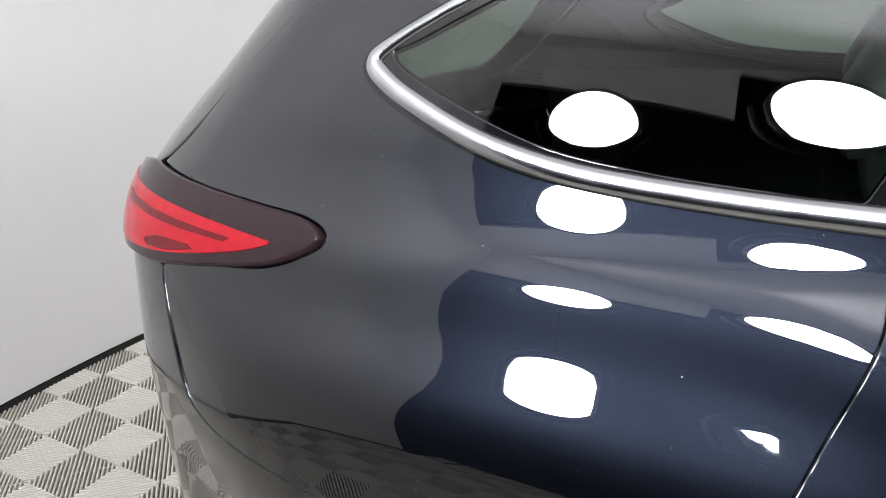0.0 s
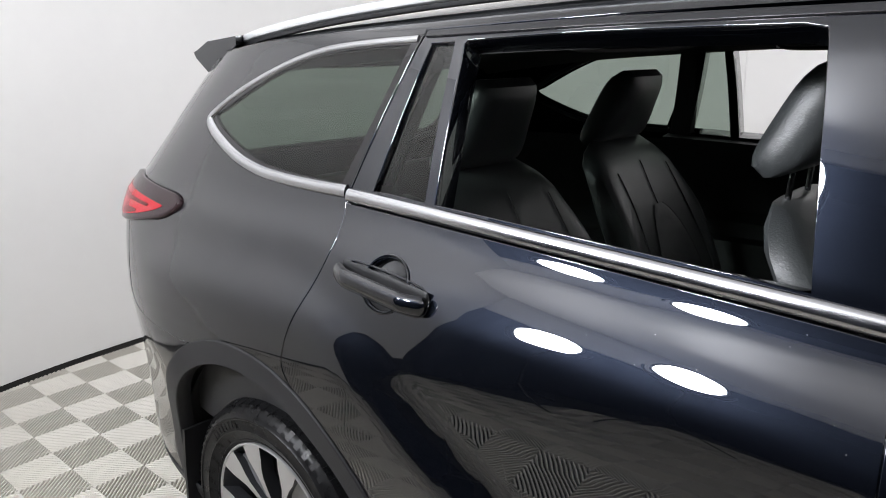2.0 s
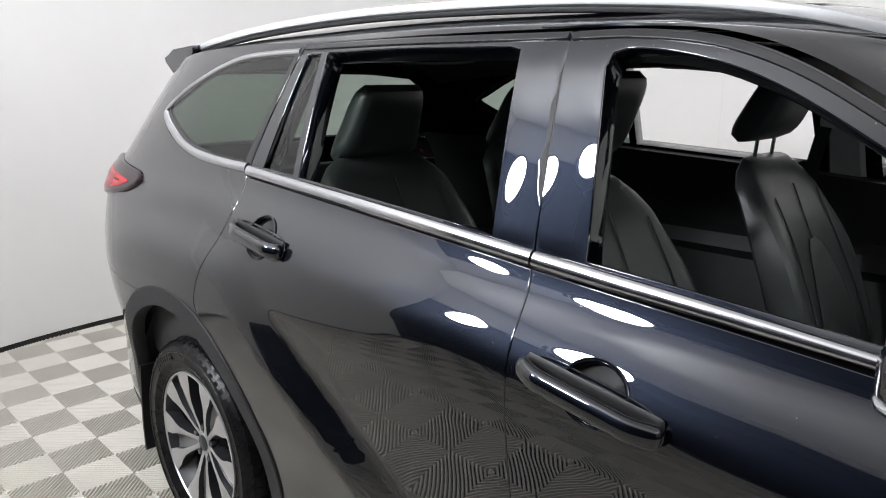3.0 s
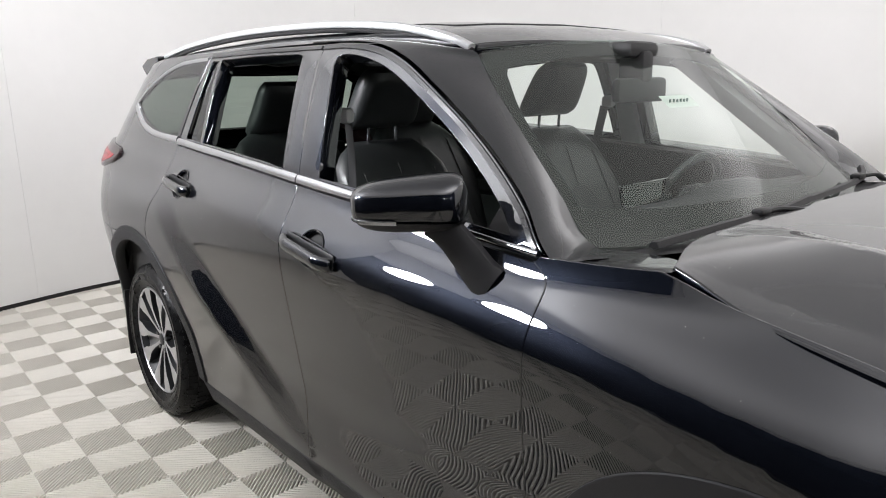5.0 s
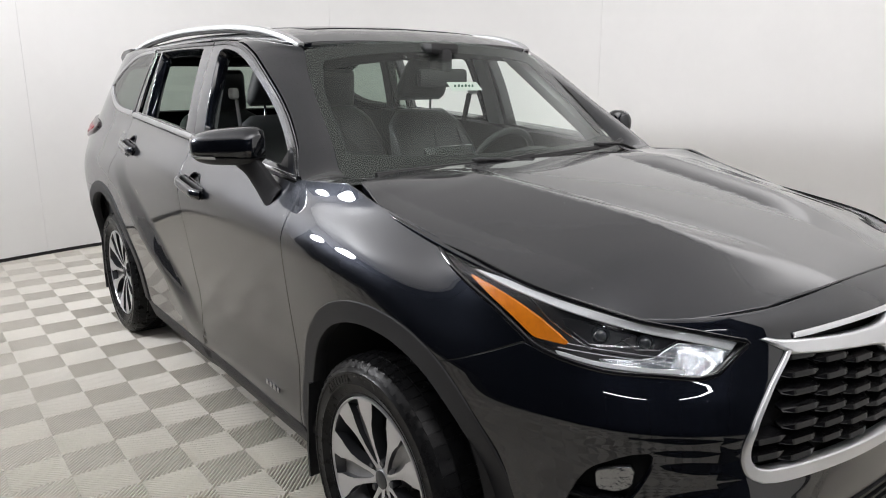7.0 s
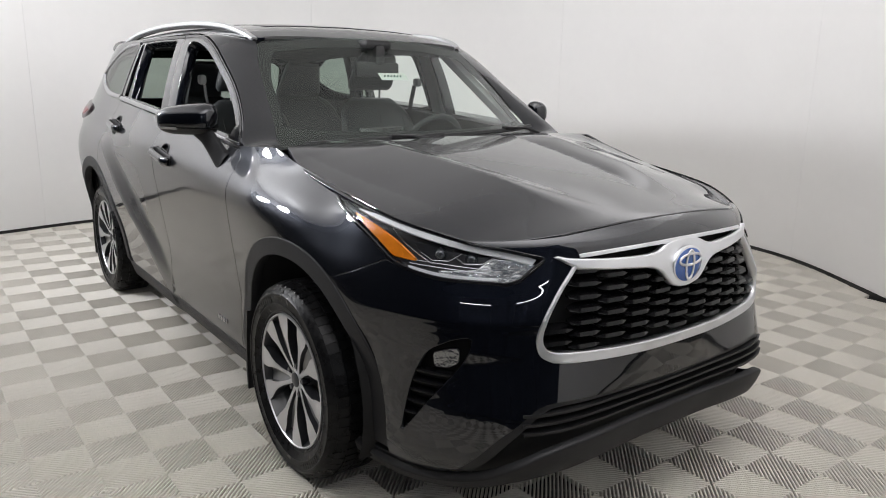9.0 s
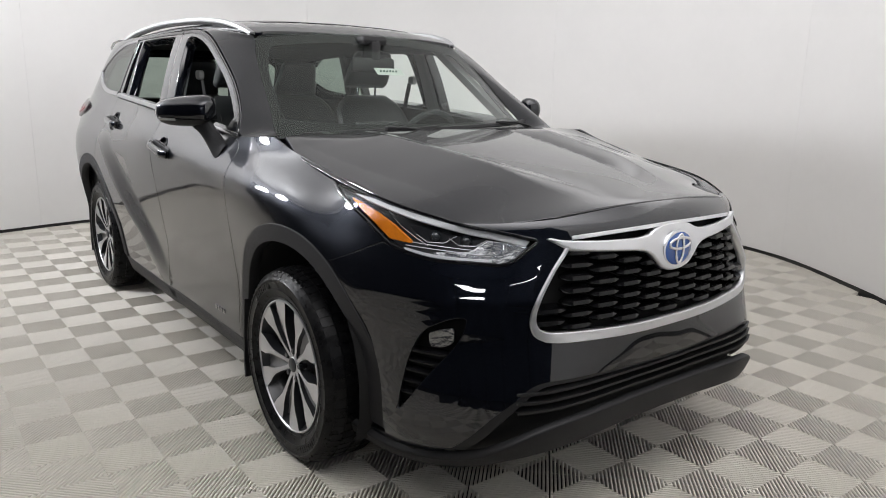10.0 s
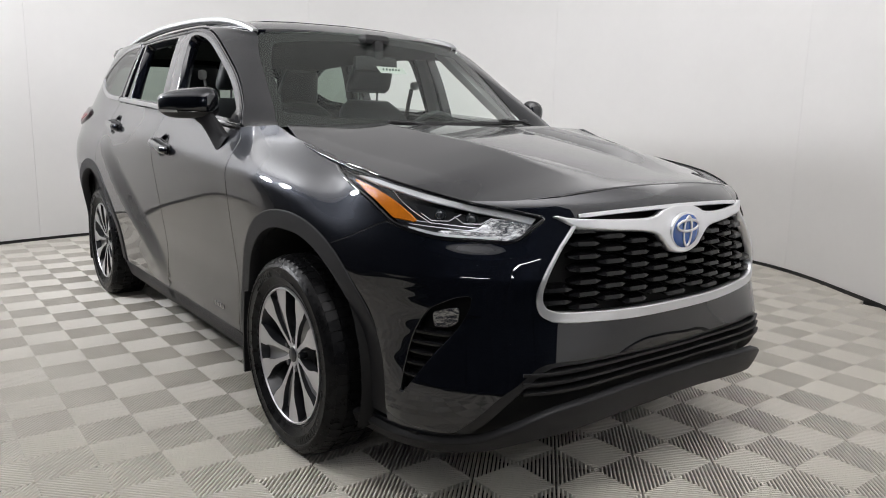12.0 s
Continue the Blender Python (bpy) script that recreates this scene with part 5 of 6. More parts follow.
    skin("projector_panel", inner, nose_at, RIM_DARK, lamp_ob, step=(1.0, 0.012), depth=0.02, round_r=0.004, lift=-0.036, flip=flip)
    for a, z in ((26.0, 0.912), (29.3, 0.921)):
        c = nose_at(a, z) + Vector((-0.028, 0.012, 0))
        c = Vector((c[0], s * c[1], c[2]))
        bm = lathe([(0.0, -0.012), (0.008, -0.011), (0.014, -0.006), (0.016, 0.0), (0.020, 0.001), (0.020, 0.02)], 24)
        turn_to = Vector((0.75, -s * 0.66, 0)).to_track_quat("-Y", "Z").to_matrix().to_4x4()
        bmesh.ops.transform(bm, matrix=Matrix.Translation(c) @ turn_to, verts=bm.verts)
        part("projector", bm, LENSBALL, lamp_ob, "round glass projector")
    for a0, z0, a1, z1 in ((24.2, 0.889, 33.6, 0.905), (24.6, 0.880, 33.0, 0.893)):
        pts = [nose_at(a0 + (a1 - a0) * k / 8, z0 + (z1 - z0) * k / 8) + Vector((-0.012, 0.008, 0)) for k in range(9)]
        part("chrome_line", sweep([Vector((p[0], s * p[1], p[2])) for p in pts], oval(0.0016, 0.0016, 6)), CHROME, lamp_ob)
    pts = [nose_at(q[0], q[1]) + Vector((-0.010, 0.006, 0)) for q in path([(35.0, 0.985), (33.6, 0.950), (31.6, 0.915), (30.4, 0.897)], 5)]
    part("chrome_line", sweep([Vector((p[0], s * p[1], p[2])) for p in pts], oval(0.0018, 0.0018, 6)), CHROME, lamp_ob)
    for zig in ([(31.6, 0.925), (30.4, 0.905), (28.6, 0.906), (27.2, 0.928)], [(28.0, 0.921), (27.0, 0.901), (25.2, 0.902), (23.8, 0.922)]):
        pts = [nose_at(q[0], q[1]) + Vector((-0.018, 0.010, 0)) for q in zig]
        pts = [Vector((p[0], s * p[1], p[2])) for p in pts]
        part("chrome_line", join(*[sweep([p, p.lerp(q, 0.5), q], oval(0.0016, 0.0016, 6)) for p, q in zip(pts, pts[1:])]), CHROME, lamp_ob)

    # fog lamp in its pocket, with blades below it
    fog = new("fog_lamp")
    fog.parent = car
    fog["label"] = "small clear fog lamp in a black slatted pocket"
    ring = loop(path([(28.2, 0.664), (29.4, 0.656), (30.5, 0.643)], 4), path([(30.6, 0.635), (30.5, 0.610)], 3), path([(30.3, 0.605), (29.2, 0.608), (28.4, 0.618)], 4), path([(28.1, 0.628), (28.0, 0.655)], 3))
    skin("lens", ring, nose_at, FACET, fog, step=(0.6, 0.012), depth=0.02, round_r=0.004, lift=-0.012, flip=flip, label="faceted clear lens")
    for z, a0, a1 in ((0.585, 28.6, 32.4), (0.553, 29.4, 32.8), (0.522, 30.4, 33.0), (0.488, 31.2, 33.3), (0.452, 32.2, 33.5)):
        rows = []
        for k in range(6):
            p = nose_at(a0 + (a1 - a0) * k / 5, z)
            n_ = Vector((0.55, -0.83, 0))
            rows.append([Vector((q[0], s * q[1], q[2])) for q in (p - n_ * 0.004 + Vector((0, 0, 0.004)), p - n_ * 0.002, p - n_ * 0.006 - Vector((0, 0, 0.008)), p - n_ * 0.03 - Vector((0, 0, 0.006)), p - n_ * 0.03 + Vector((0, 0, 0.008)))])
        part("slat", grid(rows, closed=True, caps=True), BLADES, fog)
    pocket = [nose_at(q[0], q[1]) for q in (FOG + FOG[:1])]
    rows = [[Vector((p[0] - d * 0.55, s * (p[1] + d * 0.83), p[2])) for p in pocket] for d in (0.002, 0.045)]
    part("pocket_wall", grid(rows), PLASTIC, fog)

# ---- grille
grille = new("grille")
grille.parent = car
grille["label"] = "black honeycomb grille in a thick satin silver frame"
out_r = path(GRILLE_SIDE, 6) + path(GRILLE_LOW, 6)[1:]
in_side = [(15.02, 0.918), (15.78, 0.889), (17.45, 0.834), (19.18, 0.757), (19.66, 0.702), (19.16, 0.668), (17.9, 0.654)]
in_low = [(17.0, 0.652), (14.3, 0.647), (8.0, 0.640), (0.0, 0.638)]
in_r = path(in_side, 6) + path(in_low, 6)[1:]
frame_ring = loop(out_r, [Vector((-q[0], q[1])) for q in out_r[::-1]], [Vector((-q[0], q[1])) for q in in_r], in_r[::-1])
skin("lower_frame", frame_ring, nose_at, SATIN, grille, step=(0.8, 0.015), depth=0.03, round_r=0.005, lift=0.009, label="satin silver U-shaped frame")
wing_up = path([(17.6, 0.927), (16.2, 0.919), (14.0, 0.915), (10.0, 0.911), (6.0, 0.911), (4.3, 0.917), (3.2, 0.930), (1.6, 0.939), (0.0, 0.941)], 6)
wing_dn = path([(0.0, 0.802), (1.2, 0.805), (2.3, 0.816), (3.2, 0.838), (4.2, 0.864), (5.6, 0.879), (8.0, 0.886), (12.0, 0.893), (15.2, 0.899)], 6)
skin("wing_bar", loop(wing_up, [Vector((-q[0], q[1])) for q in wing_up[::-1][1:]], [Vector((-q[0], q[1])) for q in wing_dn[::-1]], wing_dn[1:]),
     nose_at, SATIN, grille, step=(0.7, 0.012), depth=0.03, round_r=0.010, lift=0.014, label="satin silver wing-shaped bar")
line_up = path([(14.8, 0.934), (10.0, 0.943), (5.0, 0.948), (0.0, 0.950)], 6)
skin("upper_line", loop(line_up, [Vector((-q[0], q[1])) for q in line_up[::-1]], [Vector((-q[0], q[1] - 0.008)) for q in line_up], [Vector((q[0], q[1] - 0.008)) for q in line_up[::-1]]), nose_at, SATIN, grille, step=(0.8, 0.01), depth=0.01, round_r=0.003, lift=0.008, label="thin satin silver line")
# badge: a plain blue oval with a silver rim and a silver cross mark
c = nose_at(0.0, 0.868) + Vector((0.0165, 0, 0))


def badge_oval(a, b, x0, x1, n=36):
    rim_ = [[Vector((c[0] + x, a * k * math.cos(2 * math.pi * i / n), c[2] + b * k * math.sin(2 * math.pi * i / n))) for i in range(n)] for k, x in ((1.0, x0), (1.0, x1 - 0.002), (0.95, x1), (0.5, x1 + 0.001), (0.01, x1 + 0.0015))]
    return grid(rim_, closed=True)


def oval_ring(a, b, x, r, cy=0.0, cz=0.0, n=40):
    pts = [Vector((c[0] + x, cy + a * math.cos(2 * math.pi * i / n), c[2] + cz + b * math.sin(2 * math.pi * i / n))) for i in range(n)]
    return sweep(pts, oval(r, r * 0.6, 8), up=Vector((1, 0, 0)), closed=True)


grille_badge = part("badge_ring", badge_oval(0.076, 0.060, -0.01, 0.002), SATIN, grille, "silver rim of the badge")
part("badge_face", badge_oval(0.069, 0.054, 0.0, 0.0045), BLUE, grille_badge, "translucent blue badge face")
part("badge_mark", oval_ring(0.055, 0.018, 0.008, 0.0045, cz=0.018), SATIN, grille_badge)
part("badge_mark", oval_ring(0.020, 0.047, 0.008, 0.0045), SATIN, grille_badge)


# honeycomb blades
def blade_mesh():
    rows = []
    for t, h, d in ((-1.0, 0.002, -0.004), (-0.55, 0.0118, 0.008), (-0.45, 0.0122, 0.009), (0.45, 0.0122, 0.009), (0.55, 0.0118, 0.008), (1.0, 0.002, -0.004)):
        y = t * 0.058
        rows.append([Vector((-0.022, y, h + 0.006)), Vector((d, y, h * 0.6)), Vector((d + 0.003, y, -h * 0.4)), Vector((-0.004, y, -h)), Vector((-0.022, y, -h + 0.002))])
    bm = grid(rows, closed=True, caps=True)
    me = bpy.data.meshes.new("blade")
    bmesh.ops.recalc_face_normals(bm, faces=bm.faces)
    bm.to_mesh(me)
    bm.free()
    me.materials.append(BLADES)
    return me


blade = blade_mesh()
inner_ring = grille_ring(1.0, 0.0)
for k in range(-6, 7):
    for r in range(-1, 8):
        a, z = k * 3.55, 0.664 + r * 0.037 + 0.0185 * (k % 2)
        if within_loop((a * 1.06, z - 0.004), inner_ring) and 0.652 < z < 0.900 and not (abs(a) < 2.8 and z > 0.800):
            p = nose_at(a, z)
            q = nose_at(a + 0.5, z) - nose_at(a - 0.5, z)
            ob = new("slat", blade)
            ob.parent = grille
            ob.location = p + Vector((-0.012, 0, 0))
            ob.rotation_euler = (0, 0, math.atan2(q[0], -q[1]) if q[1] < 0 else math.atan2(-q[0], q[1]))

# bars of the low intake
for z in (0.482, 0.455, 0.428):
    pts = [nose_at(a, z) + Vector((-0.016, 0, 0)) for a in np.linspace(-21.5, 21.5, 24)]
    part("intake_bar", sweep(pts, [(0.014, 0.006), (0.018, 0.0), (0.014, -0.004), (-0.02, -0.004), (-0.02, 0.004)]), PLASTIC, car)
skin("intake_frame", loop(both([(0.0, 0.500), (14.0, 0.508), (18.0, 0.512), (20.2, 0.500), (22.2, 0.455), (24.4, 0.408), (26.4, 0.345), (28.2, 0.284)]), [Vector((-q[0], q[1])) for q in both([(0.0, 0.490), (14.0, 0.498), (17.6, 0.501), (19.4, 0.490), (21.2, 0.452), (23.2, 0.400), (25.0, 0.340), (26.6, 0.284)])]), nose_at, PLASTIC, car, step=(1.2, 0.015), depth=0.09, lift=-0.002)

# ---- door handles, mirrors, flaps, wipers
def handle(x0, z0, x1, z1, parent, flip):
    s = -1 if flip else 1
    xm, zm = (x0 + x1) / 2, (z0 + z1) / 2
    cup = loop(path([(xm + 0.060 * math.cos(t) + 0.004, zm + 0.006 + 0.050 * math.sin(t)) for t in [2 * math.pi * k / 20 for k in range(20)]], 2))
    bowl = []
    for k, d in ((1.0, -0.001), (0.93, 0.012), (0.75, 0.022), (0.4, 0.026), (0.02, 0.027)):
        bowl.append([(lambda p: Vector((p[0], s * (p[1] + d - 0.0035), p[2])))(side(xm + 0.004 + 0.062 * k * math.cos(t), zm + 0.006 + 0.052 * k * math.sin(t))) for t in [2 * math.pi * i / 28 for i in range(28)]])
    part("handle_cup", grid(bowl, closed=True), PLASTIC, parent, "dark recess behind the handle")
    rim_ = [(lambda p: Vector((p[0], s * (p[1] - 0.002), p[2])))(side(xm + 0.004 + 0.063 * math.cos(t), zm + 0.006 + 0.053 * math.sin(t))) for t in [2 * math.pi * i / 36 for i in range(36)]]
    part("cup_rim", sweep(rim_, oval(0.003, 0.002, 8), up=Vector((0, -s, 0)), closed=True), PAINT, parent)
    steps = [0.5 - 0.5 * math.cos(math.pi * k / 28) for k in range(29)]
    pad = [side(x0 + (x1 - x0) * t, z0 + (z1 - z0) * t) for t in steps]

    def cap(t, t0, least):
        """Rounded ends: a half circle over the first and last part of the length."""
        e = min(t, 1 - t) / t0
        return max(least, math.sqrt(max(0.0, 1 - (1 - min(e, 1.0)) ** 2)))

    base = [Vector((p[0], s * (p[1] + 0.001), p[2])) for p in pad]
    part("handle_base", sweep(base, oval(0.0275, 0.0040, 14), up=Vector((0, -s, 0)), scale=lambda t: cap(t, 0.11, 0.1)), PLASTIC, parent, "dark recess round the handle")
    ring_pts = []
    for k in range(44):
        a = 2 * math.pi * k / 44
        ca, sa = math.cos(a), math.sin(a)
        u = math.copysign(abs(ca) ** 0.42, ca) * 0.5 + 0.5
        v = math.copysign(abs(sa) ** 0.75, sa) * 0.0285
        q = side(x0 + 0.004 + (x1 - x0 - 0.004) * u, z0 + (z1 - z0) * u + v)
        ring_pts.append(Vector((q[0], s * (q[1] - 0.001), q[2])))
    part("handle_rim", sweep(ring_pts, oval(0.0030, 0.0024, 8), up=Vector((0, -s, 0)), closed=True), PAINT, parent)
    bar = [Vector((p[0], s * (p[1] - 0.008 - 0.020 * min(1, 6 * t, 6 * (1 - t)) ** 0.7), p[2] + 0.001)) for p, t in zip(pad, steps)]
    part("door_handle", sweep(bar, oval(0.0205, 0.0140, 16, 2.1), up=Vector((0, -s, 0)), scale=lambda t: cap(t, 0.09, 0.15)), PAINT, parent, "glossy black door handle")


def door_mirror(flip):
    s = -1 if flip else 1
    m = new("door_mirror")
    m.parent = car
    m["label"] = "glossy black door mirror with a clear indicator strip on a grey arm"
    out, inn = Vector((0.520, -1.084, 1.247)), Vector((0.706, -0.900, 1.247))
    along_ = (inn - out)
    length = along_.length
    ax = along_.normalized()
    fwd = Vector((0, 0, 1)).cross(ax).normalized()
    if fwd[0] < 0:
        fwd = -fwd

    def shell(z_lo, z_hi, name, mat, grow=0.0, label="", upto=1.0):
        rows = []
        for i in range(25):
            t = upto * i / 24
            taper = (1 - (2 * abs(t - 0.5)) ** (3.6 if t < 0.5 else 7.0)) ** 0.46 if 0 < t < 1 else 0.05
            top = 0.054 + 0.016 * t - 0.012 * (1 - t) ** 2
            row = []
            for k in range(32):
                a = 2 * math.pi * k / 32
                ca, sa = math.cos(a), math.sin(a)
                dx = (0.072 if ca > 0 else 0.050) * math.copysign(abs(ca) ** 0.9, ca) * taper
                dz = (top if sa > 0 else 0.066) * math.copysign(abs(sa) ** 0.78, sa) * (0.30 + 0.70 * taper)
                dz = min(max(dz, z_lo), z_hi)
                row.append(out + ax * (t * length) + fwd * (dx * (1 + grow)) + Vector((0, 0, dz)))
            rows.append([Vector((p[0], s * p[1], p[2])) for p in row])
        return part(name, grid(rows, closed=True, caps=True), mat, m, label)

    shell(-0.036, 0.2, "cap", PAINT)
    shell(-0.2, -0.0375, "lower_shell", PLASTIC, -0.10, "matt dark lower shell")
    shell(-0.043, -0.032, "indicator", FROST, 0.010, "clear indicator strip", 0.42)
    glass_c = [out + ax * (length * t) - fwd * 0.051 + Vector((0, 0, z)) for t, z in ((0.12, -0.03), (0.12, 0.035), (0.88, 0.045), (0.88, -0.035))]
    bm = bmesh.new()
    bm.faces.new([bm.verts.new((p[0], s * p[1], p[2])) for p in glass_c])
    ext = bmesh.ops.extrude_face_region(bm, geom=list(bm.faces))
    bmesh.ops.translate(bm, vec=fwd * 0.004, verts=[v for v in ext["geom"] if isinstance(v, bmesh.types.BMVert)])
    part("mirror_glass", bm, MIRROR, m)
    arm = path([(0.655, -0.965, 1.205), (0.690, -0.945, 1.182), (0.730, -0.930, 1.140), (0.765, -0.915, 1.095), (0.790, -0.905, 1.075)], 4)
    part("arm", sweep([Vector((p[0], s * p[1], p[2])) for p in arm], oval(0.040, 0.020, 14, 2.6), up=Vector((0.1, -s * 1.0, 0.25)), scale=lambda t: 0.85 + 0.35 * t), CLAD, m, "dark grey mirror arm")
    return m


for flip in (False, True):
    s = -1 if flip else 1
    pick = DOORS[flip]
    handle(-1.088, 1.130, -0.828, 1.108, pick["rear_door"], flip)
    handle(-0.030, 1.058, 0.232, 1.024, pick["front_door"], flip)
    door_mirror(flip)
    # black corner piece in front of the door glass
    tri = loop(path([(0.725, 1.205), (0.735, 1.245)], 2), path([(0.737, 1.243), (0.80, 1.190)], 3), belt_run(0.80, 0.725, 0.021, 4))
    skin("corner_piece", tri, side, PLASTIC, pick["front_door"], step=(0.02, 0.02), depth=0.03, lift=-0.012, flip=flip, label="matt black corner piece")
    for cx, dx in ((1.425, -0.455), (-1.425, -0.450)):
        rows = []
        for z, b in ((0.155, 0.0), (0.25, -0.004), (0.38, 0.004), (0.50, 0.02)):
            rows.append([Vector((cx + dx + b, s * -0.925, z)), Vector((cx + dx + b, s * -0.72, z)), Vector((cx + dx + b + 0.012, s * -0.72, z)), Vector((cx + dx + b + 0.012, s * -0.925, z))])
        part("mud_flap", grid(rows, closed=True, caps=True), PLASTIC, car, "black rubber mud flap")
    # small bright badge low on the front door: plain bars
    if not flip:
        for k, (w_, h_) in enumerate(((0.022, 0.020), (0.020, 0.020), (0.026, 0.020), (0.016, 0.020))):
            x_ = 0.625 + k * 0.031
            part("door_badge", block((w_ * 0.85, 0.006, h_), side(x_, 0.372) + Vector((0, -0.003, 0)), 0.002), CHROME, pick["front_door"], "small bright bar badge")

for pts, nm in (([(1.02, -0.66, 1.158), (1.035, -0.40, 1.166), (1.045, -0.15, 1.170), (1.04, 0.02, 1.180)], "wiper"), ([(1.03, 0.02, 1.172), (1.02, 0.30, 1.180), (0.985, 0.52, 1.186), (0.93, 0.66, 1.196)], "wiper")):
    w_ob = new(nm)
    w_ob.parent = car
    w_ob["label"] = "black windscreen wiper at rest"
    line = [Vector(q) for q in path(pts, 5)]
    part("blade", sweep(line, [(0.012, 0.0), (0.006, 0.012), (-0.006, 0.012), (-0.014, 0.0), (0.0, -0.006)]), PLASTIC, w_ob)
    arm = [line[len(line) // 2] + Vector((0, 0, 0.014)), line[len(line) // 2] + Vector((0.015, 0.10, 0.012)), line[-1] + Vector((0.07, 0.0, -0.03))]
    part("arm", sweep([Vector(q) for q in path(arm, 5)], oval(0.011, 0.006, 8, 3)), PLASTIC, w_ob)
    part("clip", block((0.03, 0.05, 0.018), line[len(line) // 2] + Vector((0, 0, 0.014)), 0.006), PLASTIC, w_ob)

# paper note inside the windscreen, with a few unreadable strokes
note = part("paper_note", grid([[shield_at(y, z) + Vector((-0.010, 0, -0.008)) for y in np.linspace(-0.072, 0.086, 8)] for z in (1.424, 1.44, 1.457)]), PAPER, windscreen, "small white paper note with dark strokes")
for k, (y, h) in enumerate(((-0.045, 0.010), (-0.026, 0.012), (-0.008, 0.009), (0.010, 0.012), (0.028, 0.010), (0.046, 0.011))):
    part("stroke", block((0.002, 0.009, h), shield_at(y, 1.440) + Vector((-0.0085, 0, -0.006)), 0.0005), INK, note)


# ---- cabin
def seat(x, y, top=1.29, low=0.66, wide=0.52, lean=0.25, head=True, gap=0.050, tall=0.215):
    s = new("seat")
    s.parent = car
    s["label"] = "black leather car seat with grey seams"
    bx, bz = x + lean, low

    def at(t):
        """Middle line of the back from the hip (0) to the shoulder (1)."""
        return Vector((bx + (x - bx) * t + 0.03 * math.sin(math.pi * t), y, bz + (top - bz) * t))

    rows = []
    for i in range(17):
        t = i / 16
        c = at(min(t, 1.0))
        w = wide / 2 * (1.0 - 0.16 * ease(t, 0.55, 1.0)) * (1 - ease(t, 0.90, 1.0) * 0.35)
        th = 0.075 * (1 - 0.25 * t) * (1 - ease(t, 0.9, 1.0) * 0.6)
        row = []
        for k in range(28):
            a = 2 * math.pi * k / 28
            ca, sa = math.cos(a), math.sin(a)
            px = math.copysign(abs(ca) ** 0.55, ca) * th
            py = math.copysign(abs(sa) ** 0.62, sa) * w
            if px > 0:
                px += 0.035 * ease(abs(py), w * 0.55, w * 0.95) * (1 - ease(t, 0.6, 0.95)) - 0.012 * (1 - ease(abs(py), 0.0, w * 0.6)) * (1 - ease(t, 0.7, 1))
            row.append(c + Vector((px, py, -px * 0.25)))
        rows.append(row)
    back = part("backrest", grid(rows, closed=True, caps=True), LEATHER, s)
    # pointed centre insert with stitched ribs, and the seams beside it
    def front(t, v):
        c = at(t)
        th = 0.075 * (1 - 0.25 * t) * (1 - ease(t, 0.9, 1.0) * 0.6)
        w = wide / 2 * (1.0 - 0.16 * ease(t, 0.55, 1.0))
        side_ = min(abs(v) / w, 0.98)
        dish = 0.035 * ease(abs(v), w * 0.55, w * 0.95) * (1 - ease(t, 0.6, 0.95)) - 0.012 * (1 - ease(abs(v), 0.0, w * 0.6)) * (1 - ease(t, 0.7, 1))
        px = th * max(0.0, 1 - side_ ** (2 / 0.62)) ** 0.275 + dish
        return c + Vector((px, v, -px * 0.25))

    def insert_half(t):
        return wide * 0.26 * math.sqrt(max(0.0, 1 - ((t - 0.02) / 0.66) ** 2))

    rows = []
    for i in range(34):
        t = 0.03 + 0.645 * i / 33
        w = insert_half(t)
        rib = 0.0035 * abs(math.sin(math.pi * (t - 0.03) / 0.092)) ** 0.6
        rows.append([front(t, v) + Vector((0.007 + rib * (1 - abs(v / (w + 1e-6)) ** 6), 0, 0)) for v in np.linspace(-w, w, 11)])
    part("insert", grid(rows), LEATHER2, back, "ribbed leather centre panel")
    for sg in (-1, 1):
        pts = [front(t, sg * (insert_half(t) + 0.004)) + Vector((0.005, 0, 0)) for t in [0.03 + 0.64 * i / 20 for i in range(21)]]
        part("seam", sweep(pts, oval(0.0028, 0.002, 6), up=Vector((1, 0, 0.2))), THREAD, back)
        pts = [front(t, sg * wide * (0.375 - 0.07 * ease(t, 0.1, 0.85))) + Vector((0.004, 0, 0)) for t in [0.03 + 0.84 * i / 20 for i in range(21)]]
        part("seam", sweep(pts, oval(0.0028, 0.002, 6), up=Vector((1, 0, 0.2))), THREAD, back)
    part("seam", sweep([front(0.67 + 0.24 * i / 8, 0.0) + Vector((0.004, 0, 0)) for i in range(9)], oval(0.0028, 0.002, 6), up=Vector((1, 0, 0.2))), THREAD, back)
    rows = []
    for i in range(9):
        t = i / 8
        px = bx - 0.02 + 0.50 * t
        w = wide / 2 * (1 - 0.12 * t)
        rows.append([Vector((px, y + v * w, low - 0.10 + 0.10 * (0.35 + 0.65 * math.sin(math.pi * min(1, t * 0.9 + 0.1))) + 0.05 * abs(v) ** 3 - (0.12 if abs(v) > 0.99 else 0.0))) for v in (-1.0, -0.97, -0.8, -0.5, 0, 0.5, 0.8, 0.97, 1.0)])
    part("cushion", grid(rows), LEATHER, s)
    part("seat_base", block((0.46, wide * 0.85, 0.16), (bx + 0.22, y, low - 0.14), 0.03), CABIN, s)
